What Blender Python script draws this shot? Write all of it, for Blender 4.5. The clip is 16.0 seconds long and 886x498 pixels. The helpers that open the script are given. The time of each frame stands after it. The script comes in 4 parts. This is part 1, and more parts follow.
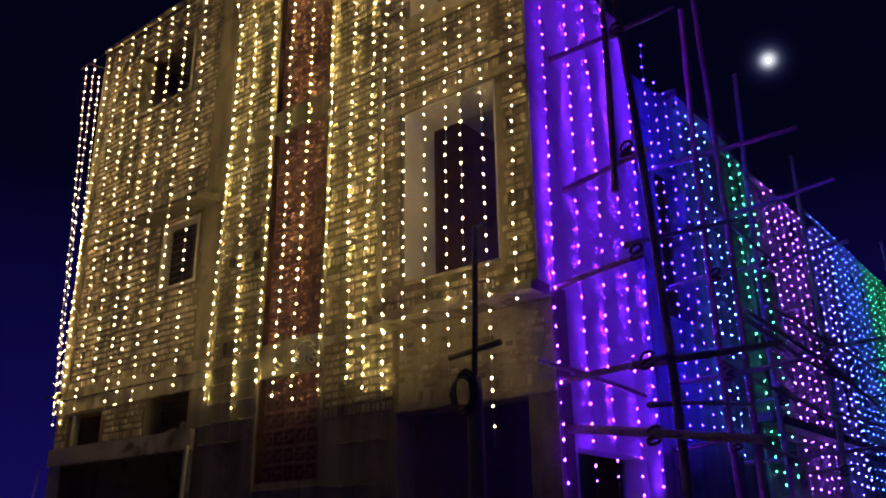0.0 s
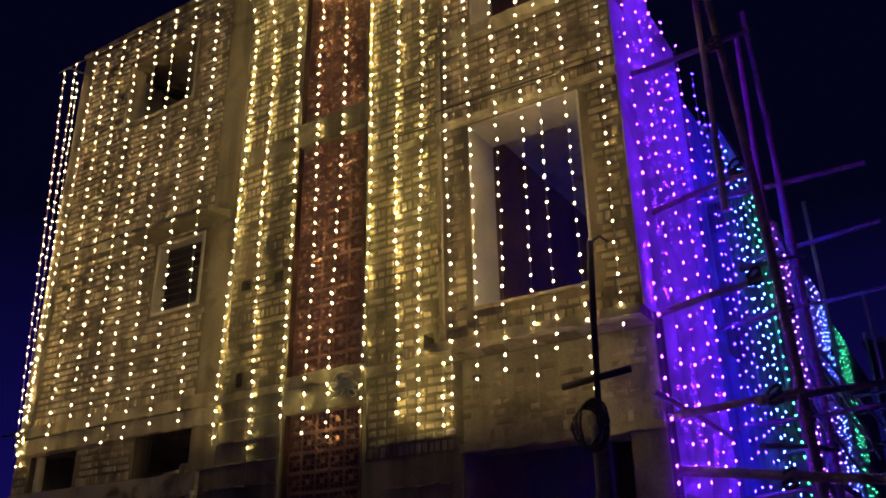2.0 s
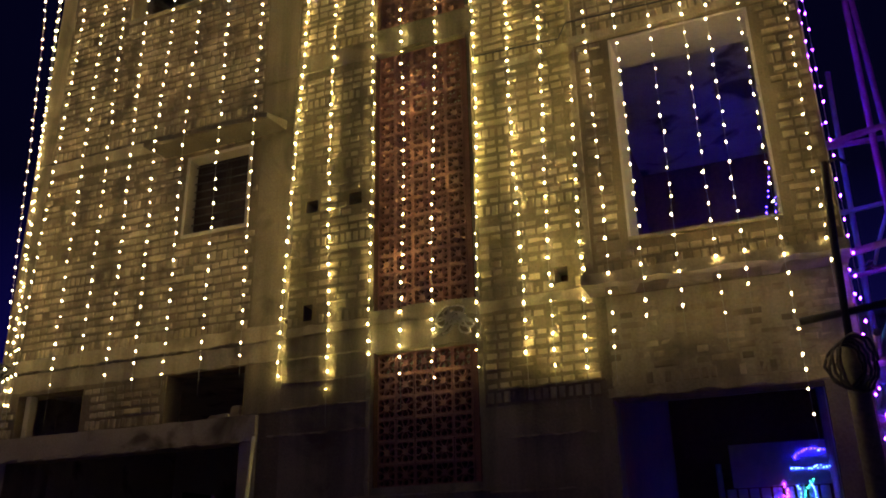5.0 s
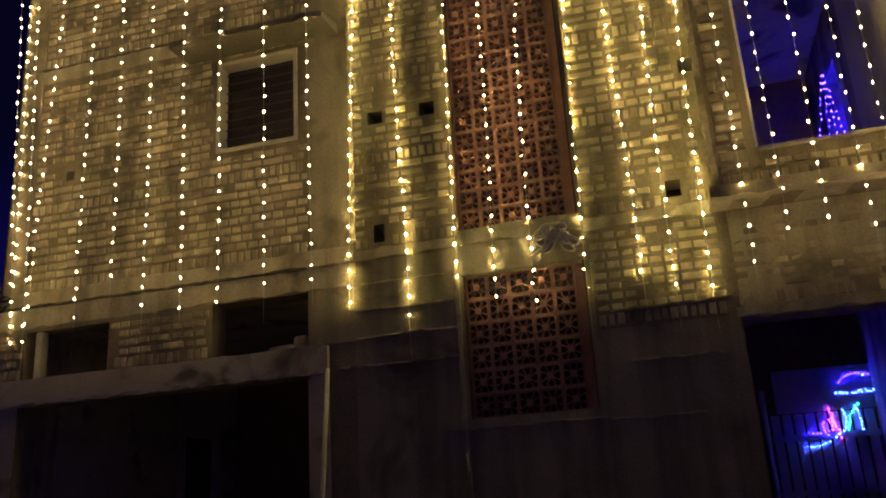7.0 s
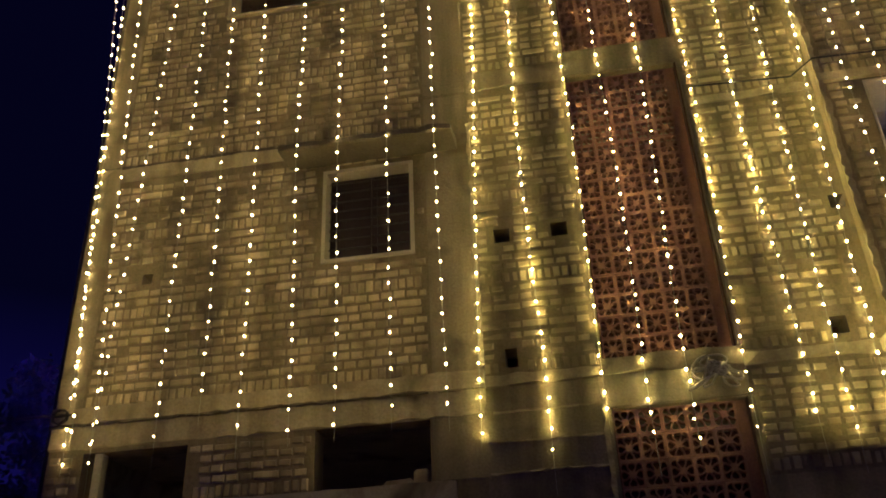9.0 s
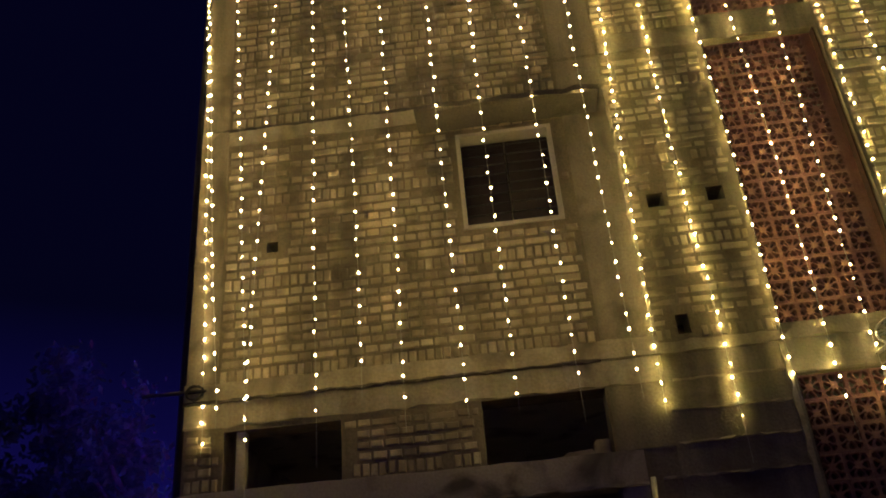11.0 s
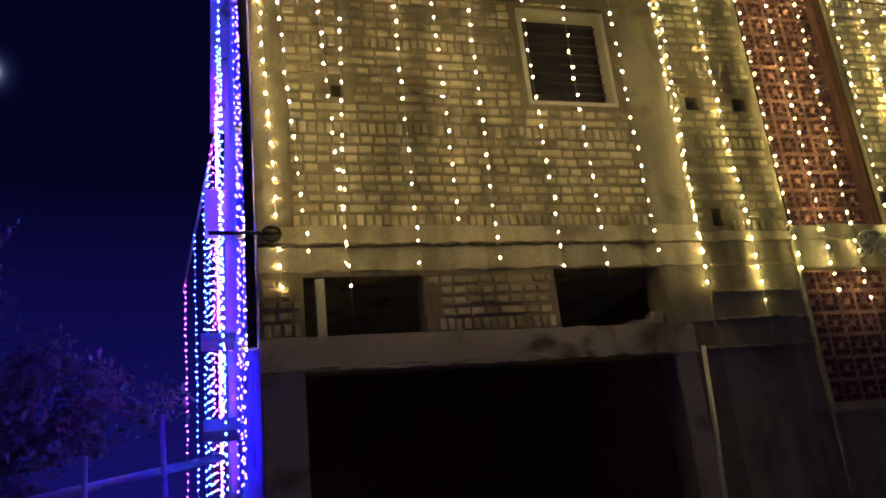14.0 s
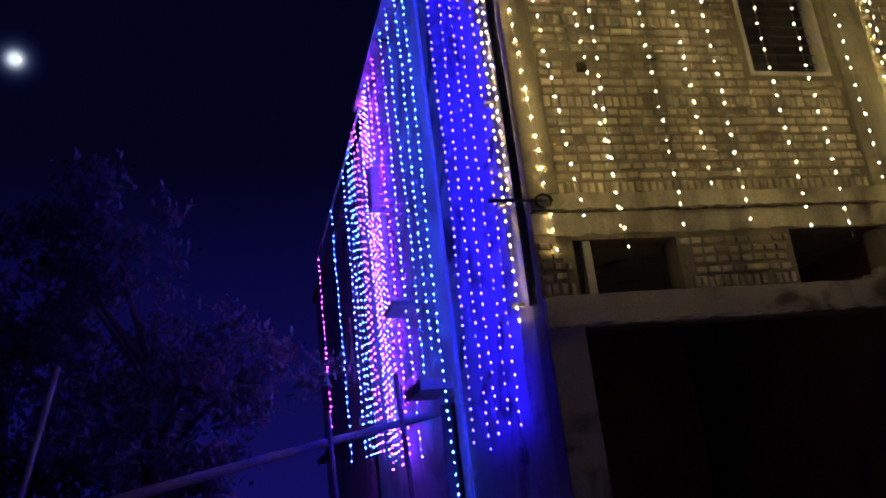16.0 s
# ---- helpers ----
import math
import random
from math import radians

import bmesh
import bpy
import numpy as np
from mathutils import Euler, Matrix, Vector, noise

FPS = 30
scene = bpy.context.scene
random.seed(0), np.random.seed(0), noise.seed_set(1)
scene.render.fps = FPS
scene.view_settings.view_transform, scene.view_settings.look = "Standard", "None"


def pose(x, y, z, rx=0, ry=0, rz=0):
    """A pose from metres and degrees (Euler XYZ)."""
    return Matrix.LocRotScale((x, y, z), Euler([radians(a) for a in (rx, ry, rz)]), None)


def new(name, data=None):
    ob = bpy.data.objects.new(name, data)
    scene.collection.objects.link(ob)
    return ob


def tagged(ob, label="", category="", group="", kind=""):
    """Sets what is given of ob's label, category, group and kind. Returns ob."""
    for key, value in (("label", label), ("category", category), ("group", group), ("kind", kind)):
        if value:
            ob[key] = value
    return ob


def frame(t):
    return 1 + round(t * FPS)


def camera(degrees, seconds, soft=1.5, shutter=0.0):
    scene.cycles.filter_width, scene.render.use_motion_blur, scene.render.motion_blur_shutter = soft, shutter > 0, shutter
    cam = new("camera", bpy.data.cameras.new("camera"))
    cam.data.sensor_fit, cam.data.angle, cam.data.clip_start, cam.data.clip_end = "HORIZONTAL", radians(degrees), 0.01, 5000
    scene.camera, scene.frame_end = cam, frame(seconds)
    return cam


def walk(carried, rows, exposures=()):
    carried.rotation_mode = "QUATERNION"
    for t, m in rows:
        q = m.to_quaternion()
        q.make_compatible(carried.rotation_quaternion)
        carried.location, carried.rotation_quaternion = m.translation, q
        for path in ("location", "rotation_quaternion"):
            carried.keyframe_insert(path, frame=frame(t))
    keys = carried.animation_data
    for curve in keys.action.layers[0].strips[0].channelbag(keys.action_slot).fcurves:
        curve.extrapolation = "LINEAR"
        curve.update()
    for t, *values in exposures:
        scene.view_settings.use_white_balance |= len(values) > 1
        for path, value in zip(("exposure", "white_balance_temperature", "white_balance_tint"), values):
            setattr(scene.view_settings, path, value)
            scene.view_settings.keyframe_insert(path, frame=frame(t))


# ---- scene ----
cam = camera(55.6, 16.0, soft=1.9)
METRES, EYE, TILT, LEAN, TURN = 14.7, 1.6, 0.0, 0.0, 38.3
ROWS = [
    (0.0, 0.0, 0.0, 0.0, 0.27, 19.56, 0.77),
    (0.5, -0.0233, 0.0171, -0.0003, -1.79, 20.11, 1.28),
    (1.0, -0.0509, 0.0307, -0.0005, -4.85, 21.06, 1.33),
    (1.5, -0.0757, 0.0453, -0.0009, -5.78, 22.56, 1.33),
    (2.0, -0.1002, 0.0637, 0.0004, -6.14, 23.18, 1.03),
    (2.5, -0.1261, 0.079, 0.001, -7.88, 22.85, 1.33),
    (3.0, -0.1473, 0.0967, 0.0012, -8.29, 22.83, 1.5),
    (5.5, -0.2693, 0.181, -0.0013, -16.96, 20.6, 1.03),
    (6.0, -0.2948, 0.2005, -0.0016, -17.35, 19.4, 1.26),
    (6.5, -0.3163, 0.2204, -0.002, -19.51, 17.59, 2.38),
    (7.0, -0.3349, 0.2441, -0.0005, -22.36, 17.54, 3.37),
    (7.5, -0.3576, 0.2637, 0.0008, -24.59, 18.26, 3.49),
    (8.0, -0.3766, 0.2893, 0.0005, -26.33, 19.76, 2.61),
    (8.5, -0.4008, 0.3098, 0.0, -27.75, 21.93, 1.61),
    (9.0, -0.4226, 0.3317, 0.0006, -28.17, 27.91, 2.22),
    (11.5, -0.5413, 0.4388, 0.0012, -34.66, 27.09, 4.3),
    (12.0, -0.5695, 0.4587, -0.0006, -38.49, 23.99, 3.27),
    (12.5, -0.5943, 0.482, -0.003, -40.24, 21.12, 2.04),
    (13.0, -0.6187, 0.5067, -0.001, -43.1, 19.98, 2.2),
    (13.5, -0.6423, 0.5278, 0.0001, -48.58, 19.03, 4.41),
    (14.0, -0.6597, 0.5529, 0.0012, -53.07, 18.58, 5.84),
    (14.5, -0.6864, 0.5702, -0.0008, -54.43, 19.51, 5.79),
    (15.0, -0.7104, 0.591, -0.0025, -53.48, 20.02, 5.93),
    (15.5, -0.7358, 0.6129, -0.0031, -51.13, 18.73, 5.87),
    (16.0, -0.7629, 0.6334, -0.0028, -51.01, 17.23, 6.42),
]
walk(cam, [(t, pose(0, 0, EYE, TILT, LEAN, TURN) @ pose(METRES * x, METRES * y, METRES * z, 90 + pitch, roll, yaw)) for t, x, y, z, yaw, pitch, roll in ROWS],
     exposures=[(0.0, 0.13, 6350, 17), (1.5, 0.23, 6350, 17), (3.0, 0.23, 6350, 17), (5.5, 0.22, 6400, 13), (6.0, 0.44, 6400, 13), (7.0, 0.48, 6400, 13), (8.5, 0.43, 6450, 10), (9.2, 0.37, 6450, 10), (11.5, 0.38, 6450, 10), (12.0, 0.52, 6400, 10), (12.5, 0.88, 6300, 9), (13.2, 1.17, 6200, 8), (13.7, 1.14, 6150, 7), (14.0, 0.84, 6050, 4), (14.5, 0.40, 6050, 4), (15.0, 0.48, 6050, 4), (15.5, 0.44, 6000, 4), (16.0, 0.42, 6000, 4)])

# ---- world and light ----
world = bpy.data.worlds.new("night_sky")
scene.world = world
world.use_nodes = True
wn, wl = world.node_tree.nodes, world.node_tree.links
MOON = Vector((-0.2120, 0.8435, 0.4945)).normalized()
wbg = wn["Background"]
wco = wn.new("ShaderNodeTexCoord")
wsep = wn.new("ShaderNodeSeparateXYZ")
wl.new(wco.outputs["Generated"], wsep.inputs[0])
wramp = wn.new("ShaderNodeValToRGB")
wramp.color_ramp.elements[0].position, wramp.color_ramp.elements[0].color = 0.0, (0.0054, 0.0034, 0.0790, 1)
wramp.color_ramp.elements[1].position, wramp.color_ramp.elements[1].color = 0.40, (0.0008, 0.0007, 0.0066, 1)
wl.new(wsep.outputs["Z"], wramp.inputs[0])
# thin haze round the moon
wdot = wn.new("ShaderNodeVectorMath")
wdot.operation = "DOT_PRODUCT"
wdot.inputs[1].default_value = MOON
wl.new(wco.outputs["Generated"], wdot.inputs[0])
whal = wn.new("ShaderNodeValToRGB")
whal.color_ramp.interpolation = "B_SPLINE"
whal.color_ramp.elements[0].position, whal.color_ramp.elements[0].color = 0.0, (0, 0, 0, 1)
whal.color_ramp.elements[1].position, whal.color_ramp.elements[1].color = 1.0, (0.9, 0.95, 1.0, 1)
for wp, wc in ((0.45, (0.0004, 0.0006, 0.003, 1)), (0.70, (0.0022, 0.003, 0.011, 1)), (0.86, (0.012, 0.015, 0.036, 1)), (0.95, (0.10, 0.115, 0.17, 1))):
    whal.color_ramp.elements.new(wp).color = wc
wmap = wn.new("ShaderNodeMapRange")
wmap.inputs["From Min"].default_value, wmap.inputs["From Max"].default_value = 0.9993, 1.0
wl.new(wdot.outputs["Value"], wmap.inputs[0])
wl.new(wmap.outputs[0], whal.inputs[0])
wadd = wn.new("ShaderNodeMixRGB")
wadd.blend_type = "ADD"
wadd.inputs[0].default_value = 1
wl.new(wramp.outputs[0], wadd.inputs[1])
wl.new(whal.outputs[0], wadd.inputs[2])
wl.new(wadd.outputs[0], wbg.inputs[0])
wbg.inputs[1].default_value = 1.0


# ---- materials ----
def nodes_of(name):
    m = bpy.data.materials.new(name)
    m.use_nodes = True
    return m, m.node_tree.nodes, m.node_tree.links, m.node_tree.nodes["Principled BSDF"]


def surface(name, dark, light, grain=40.0, blotch=3.0, rough=0.9, bump=0.3, metal=0.0, stain=None, stain_scale=1.2, stain_at=0.55, vary=0.0, depth=0.004, streak=0.0):
    """A weathered surface: two scales of colour, an optional stain colour, fine relief."""
    m, n, l, b = nodes_of(name)
    co = n.new("ShaderNodeTexCoord")
    big, fine = n.new("ShaderNodeTexNoise"), n.new("ShaderNodeTexNoise")
    geo = n.new("ShaderNodeNewGeometry")
    for t, s, d in ((big, blotch, 5), (fine, grain, 6)):
        t.inputs["Scale"].default_value, t.inputs["Detail"].default_value = s, d
        l.new(geo.outputs["Position"], t.inputs["Vector"])
    mixn = n.new("ShaderNodeMath")
    mixn.operation = "MULTIPLY_ADD"
    mixn.inputs[1].default_value, mixn.inputs[2].default_value = 0.55, 0.0
    l.new(fine.outputs["Fac"], mixn.inputs[0])
    addn = n.new("ShaderNodeMath")
    addn.operation = "MULTIPLY_ADD"
    addn.inputs[1].default_value = 0.45
    l.new(big.outputs["Fac"], addn.inputs[0])
    l.new(mixn.outputs[0], addn.inputs[2])
    ramp = n.new("ShaderNodeValToRGB")
    ramp.color_ramp.elements[0].position, ramp.color_ramp.elements[0].color = 0.3, (*dark, 1)
    ramp.color_ramp.elements[1].position, ramp.color_ramp.elements[1].color = 0.72, (*light, 1)
    l.new(addn.outputs[0], ramp.inputs[0])
    out = ramp.outputs[0]
    if stain:
        st, sr, mx = n.new("ShaderNodeTexNoise"), n.new("ShaderNodeValToRGB"), n.new("ShaderNodeMixRGB")
        st.inputs["Scale"].default_value, st.inputs["Detail"].default_value, st.inputs["Distortion"].default_value = stain_scale, 7, 0.6
        l.new(geo.outputs["Position"], st.inputs["Vector"])
        sr.color_ramp.elements[0].position, sr.color_ramp.elements[1].position = stain_at, stain_at + 0.12
        l.new(st.outputs["Fac"], sr.inputs[0])
        l.new(sr.outputs[0], mx.inputs[0])
        l.new(out, mx.inputs[1])
        mx.inputs[2].default_value = (*stain, 1)
        out = mx.outputs[0]
    if vary:
        oi, gr, hs = n.new("ShaderNodeObjectInfo"), n.new("ShaderNodeMath"), n.new("ShaderNodeHueSaturation")
        ad, mr = n.new("ShaderNodeMath"), n.new("ShaderNodeMapRange")
        ad.operation, gr.operation = "ADD", "FRACT"
        l.new(oi.outputs["Random"], ad.inputs[0])
        l.new(geo.outputs["Random Per Island"], ad.inputs[1])
        l.new(ad.outputs[0], gr.inputs[0])
        l.new(gr.outputs[0], mr.inputs[0])
        mr.inputs["To Min"].default_value, mr.inputs["To Max"].default_value = 1 - vary, 1 + vary
        l.new(mr.outputs[0], hs.inputs["Value"])
        l.new(out, hs.inputs["Color"])
        out = hs.outputs[0]
    if streak:
        mp, sn, sr2, mx2 = n.new("ShaderNodeMapping"), n.new("ShaderNodeTexNoise"), n.new("ShaderNodeValToRGB"), n.new("ShaderNodeMixRGB")
        mp.inputs["Scale"].default_value = (5.0, 5.0, 0.55)
        l.new(geo.outputs["Position"], mp.inputs["Vector"])
        l.new(mp.outputs[0], sn.inputs["Vector"])
        sn.inputs["Scale"].default_value, sn.inputs["Detail"].default_value = 1.0, 6
        sr2.color_ramp.elements[0].position, sr2.color_ramp.elements[0].color = 0.36, (1 - streak, 1 - streak, 1 - streak, 1)
        sr2.color_ramp.elements[1].position, sr2.color_ramp.elements[1].color = 0.58, (1, 1, 1, 1)
        l.new(sn.outputs["Fac"], sr2.inputs[0])
        mx2.blend_type = "MULTIPLY"
        mx2.inputs[0].default_value = 1.0
        l.new(out, mx2.inputs[1])
        l.new(sr2.outputs[0], mx2.inputs[2])
        out = mx2.outputs[0]
    l.new(out, b.inputs["Base Color"])
    b.inputs["Roughness"].default_value, b.inputs["Metallic"].default_value = rough, metal
    bp = n.new("ShaderNodeBump")
    bp.inputs["Strength"].default_value, bp.inputs["Distance"].default_value = bump, depth
    l.new(addn.outputs[0], bp.inputs["Height"])
    l.new(bp.outputs[0], b.inputs["Normal"])
    return m


def glow(name, colour, strength):
    m, n, l, b = nodes_of(name)
    b.inputs["Base Color"].default_value = (*colour, 1)
    b.inputs["Emission Color"].default_value = (*colour, 1)
    b.inputs["Emission Strength"].default_value = strength
    return m


M_MORTAR = surface("mortar", (0.145, 0.122, 0.084), (0.275, 0.238, 0.168), 60, 4, bump=0.8, stain=(0.15, 0.13, 0.10), stain_scale=1.7, stain_at=0.6, depth=0.012, streak=0.35)
M_BRICK = surface("buff_brick", (0.335, 0.290, 0.200), (0.545, 0.478, 0.335), 70, 3, bump=0.5, stain=(0.245, 0.212, 0.15), stain_scale=2.3, stain_at=0.49, vary=0.24, depth=0.006, streak=0.38)
M_PLASTER = surface("rough_cement_plaster", (0.27, 0.24, 0.175), (0.46, 0.415, 0.31), 45, 2.2, bump=0.8, stain=(0.18, 0.158, 0.115), stain_scale=1.9, stain_at=0.55, depth=0.01, streak=0.34)
M_PIER = surface("smeared_pier_plaster", (0.185, 0.166, 0.124), (0.335, 0.298, 0.225), 50, 2.6, bump=0.8, stain=(0.15, 0.13, 0.095), stain_scale=1.8, stain_at=0.54, depth=0.012, streak=0.4)
M_CONCRETE = surface("raw_concrete", (0.30, 0.268, 0.215), (0.50, 0.455, 0.37), 55, 3, bump=0.6, stain=(0.12, 0.105, 0.08), stain_scale=2.0, depth=0.008)
# concrete with shade put into its colour: sunshade and the dark gaps
M_SHADED = surface("shaded_concrete", (0.06, 0.054, 0.044), (0.14, 0.125, 0.10), 55, 3, bump=0.6, stain=(0.05, 0.045, 0.035), stain_scale=2.0, depth=0.008)
M_PURPLEWALL = surface("pale_plaster", (0.50, 0.49, 0.50), (0.70, 0.69, 0.70), 50, 2.0, bump=0.4, stain=(0.35, 0.33, 0.36), stain_scale=1.0)
M_REVEAL = surface("white_primed_reveal", (0.38, 0.365, 0.37), (0.54, 0.52, 0.525), 40, 2.0, bump=0.3)
M_JALI = surface("terracotta_jali", (0.175, 0.086, 0.072), (0.315, 0.165, 0.135), 80, 5, bump=0.4, vary=0.15)
M_WOOD = surface("dark_window_wood", (0.012, 0.008, 0.010), (0.026, 0.017, 0.018), 30, 6, rough=0.6)
M_IRON = surface("painted_iron", (0.02, 0.02, 0.022), (0.05, 0.045, 0.045), 60, 8, rough=0.55)
M_FRAME = surface("pale_window_frame", (0.34, 0.32, 0.28), (0.50, 0.47, 0.41), 40, 5, rough=0.6)
M_BAMBOO = surface("bamboo", (0.24, 0.19, 0.13), (0.46, 0.38, 0.27), 30, 6, rough=0.6, bump=0.4)
M_ROPE = surface("rope_lashing", (0.09, 0.06, 0.04), (0.18, 0.13, 0.09), 90, 10)
M_PIPE = surface("grey_plastic_pipe", (0.34, 0.33, 0.31), (0.48, 0.47, 0.44), 40, 5, rough=0.45, bump=0.1)
M_POLE = surface("weathered_pole", (0.12, 0.11, 0.10), (0.25, 0.23, 0.20), 40, 5, rough=0.8)
M_ROAD = surface("dusty_road", (0.30, 0.28, 0.25), (0.46, 0.43, 0.39), 25, 1.2, bump=0.8, depth=0.02)
M_WIRE = surface("thin_clear_wire", (0.24, 0.25, 0.21), (0.36, 0.37, 0.32), 50, 5, rough=0.4, bump=0.0)
M_CABLE = surface("black_cable", (0.012, 0.012, 0.014), (0.03, 0.03, 0.03), 50, 5, rough=0.5, bump=0.0)
M_LEAF = surface("leaves", (0.035, 0.05, 0.035), (0.07, 0.09, 0.065), 5, 0.6, rough=0.6, bump=0.0, vary=0.15)
M_BARK = surface("bark", (0.06, 0.045, 0.035), (0.14, 0.11, 0.085), 20, 4, bump=0.8, depth=0.02)
M_ROOM = surface("room_plaster", (0.15, 0.085, 0.05), (0.25, 0.145, 0.085), 20, 2)
M_GREEN = surface("green_painted_shutter", (0.05, 0.22, 0.09), (0.10, 0.36, 0.16), 30, 3, rough=0.6)
M_SHEET = surface("pale_plastic_sheet", (0.34, 0.36, 0.42), (0.50, 0.52, 0.58), 12, 2, rough=0.5)
M_MOON = glow("moonlight", (1.0, 0.98, 0.95), 6.0)
# red with shade mixed into it, for slot sides and the wall behind
M_SLOT_SHADE = surface("shaded_red_wash", (0.035, 0.014, 0.012), (0.06, 0.025, 0.02), 20, 2)
GLOWS = {
    "warm": glow("warm_white_bulb", (1.0, 0.70, 0.24), 98.0),
    "yellow": glow("yellow_bulb", (1.0, 0.755, 0.225), 152.0),
    "purple": glow("purple_bulb", (0.165, 0.014, 1.0), 210.0),
    "blue": glow("blue_bulb", (0.015, 0.0055, 1.0), 250.0),
    "cyan": glow("icy_blue_bulb", (0.035, 0.08, 1.0), 95.0),
    "green": glow("green_bulb", (0.03, 0.80, 0.34), 27.0),
    "magenta": glow("magenta_bulb", (0.60, 0.05, 0.85), 48.0),
    "lilac": glow("lilac_bulb", (0.23, 0.05, 1.0), 80.0),
    "violet": glow("violet_bulb", (0.075, 0.06, 1.0), 90.0),
}


# ---- mesh helpers ----
def part(name, bm, mat, parent=None, label="", kind=""):
    me = bpy.data.meshes.new(name)
    bm.to_mesh(me)
    bm.free()
    me.materials.append(mat)
    ob = new(name, me)
    if parent:
        ob.parent = parent
    return tagged(ob, label=label, kind=kind)


def empty(name, label, category, group="", kind="", at=(0, 0, 0)):
    ob = new(name)
    ob.location = at
    return tagged(ob, label, category, group, kind)


def box(bm, x0, x1, y0, y1, z0, z1, rough=0.0):
    """A box; rough: how far its corners stray."""
    vs = [bm.verts.new((x + random.uniform(-rough, rough), y + random.uniform(-rough, rough), z + random.uniform(-rough, rough)))
          for x in (x0, x1) for y in (y0, y1) for z in (z0, z1)]
    for q in ((0, 1, 3, 2), (4, 6, 7, 5), (0, 4, 5, 1), (2, 3, 7, 6), (0, 2, 6, 4), (1, 5, 7, 3)):
        bm.faces.new([vs[i] for i in q])
    return bm


def boxed(*a, bevel=0.0, rough=0.0):
    bm = box(bmesh.new(), *a, rough=rough)
    if bevel:
        bmesh.ops.bevel(bm, geom=bm.edges[:], offset=bevel, segments=2, affect="EDGES")
    bmesh.ops.recalc_face_normals(bm, faces=bm.faces[:])
    return bm


def tube(bm, pts, radii, sides=8, cap=True):
    """A tube through pts with a radius at each."""
    rings = []
    for i, p in enumerate(pts):
        p = Vector(p)
        d = (Vector(pts[min(i + 1, len(pts) - 1)]) - Vector(pts[max(i - 1, 0)])).normalized()
        u = d.cross(Vector((0, 0, 1)) if abs(d.z) < 0.9 else Vector((1, 0, 0))).normalized()
        v = d.cross(u)
        r = radii[i] if isinstance(radii, (list, tuple)) else radii
        rings.append([bm.verts.new(p + r * (math.cos(a) * u + math.sin(a) * v)) for a in (2 * math.pi * k / sides for k in range(sides))])
    for a, b in zip(rings, rings[1:]):
        for k in range(sides):
            f = bm.faces.new((a[k], a[(k + 1) % sides], b[(k + 1) % sides], b[k]))
            f.smooth = True
    if cap:
        bm.faces.new(rings[0][::-1])
        bm.faces.new(rings[-1])
    return bm


def rod(pts, radii, sides=8):
    return tube(bmesh.new(), pts, radii, sides)


def ragged_bar(x0, x1, y0, y1, z0, z1, step=0.12, rough=0.008):
    """A cast strip along x whose edges wander as rough plaster does."""
    bm = bmesh.new()
    n = max(2, int((x1 - x0) / step))
    rings = []
    for i in range(n + 1):
        x = x0 + (x1 - x0) * i / n
        j = [random.gauss(0, rough) for _ in range(5)]
        rings.append([bm.verts.new(v) for v in ((x, y1, z0), (x, y0 + abs(j[0]), z0 + j[1]), (x, y0 + abs(j[2]), z1 + j[3] * 0.6), (x, y1, z1))])
    for a, b in zip(rings, rings[1:]):
        for k in range(4):
            bm.faces.new((a[k], a[(k + 1) % 4], b[(k + 1) % 4], b[k]))
    bm.faces.new(rings[0])
    bm.faces.new(rings[-1][::-1])
    bmesh.ops.recalc_face_normals(bm, faces=bm.faces[:])
    return bm


def panel_cells(a0, a1, b0, b1, holes):
    """The rectangle a0..a1, b0..b1 less the holes, as rectangles."""
    bs = sorted({b0, b1, *[h for q in holes for h in q[2:] if b0 < h < b1]})
    out = []
    for lo, hi in zip(bs, bs[1:]):
        mid = (lo + hi) / 2
        gaps = sorted((max(q[0], a0), min(q[1], a1)) for q in holes if q[2] < mid < q[3] and q[1] > a0 and q[0] < a1)
        at = a0
        for g0, g1 in gaps:
            if g0 > at + 1e-4:
                out.append((at, g0, lo, hi))
            at = max(at, g1)
        if a1 > at + 1e-4:
            out.append((at, a1, lo, hi))
    return out


def wall(name, axis, a0, a1, p0, p1, z0, z1, holes, mat, label):
    """A thick wall along x or y with openings cut through it."""
    bm = bmesh.new()
    for u0, u1, w0, w1 in panel_cells(a0, a1, z0, z1, holes):
        if axis == "x":
            box(bm, u0, u1, p0, p1, w0, w1)
        else:
            box(bm, p0, p1, u0, u1, w0, w1)
    bmesh.ops.recalc_face_normals(bm, faces=bm.faces[:])
    return tagged(part(name, bm, mat), label, "wall", kind="structure")


# ---- the place: ground and shell of the house ----
XL, XR, YF, YB = -12.28, -3.72, 6.266, 6.03      # left corner, right corner, front wall, projecting bay
ROOF = 9.72                                        # top of the front wall
HANG = 9.30                                        # height of the cable that carries the lights
YC = YF + 0.009                                    # mortar face behind the bricks

bm = bmesh.new()
GN = 60
gv = [[bm.verts.new((-300 + 600 * i / GN, -300 + 600 * j / GN, 0.0)) for j in range(GN + 1)] for i in range(GN + 1)]
for i in range(GN):
    for j in range(GN):
        bm.faces.new((gv[i][j], gv[i + 1][j], gv[i + 1][j + 1], gv[i][j + 1]))
tagged(part("ground", bm, M_ROAD), "dusty unlit earth road and open ground", "ground", kind="structure")

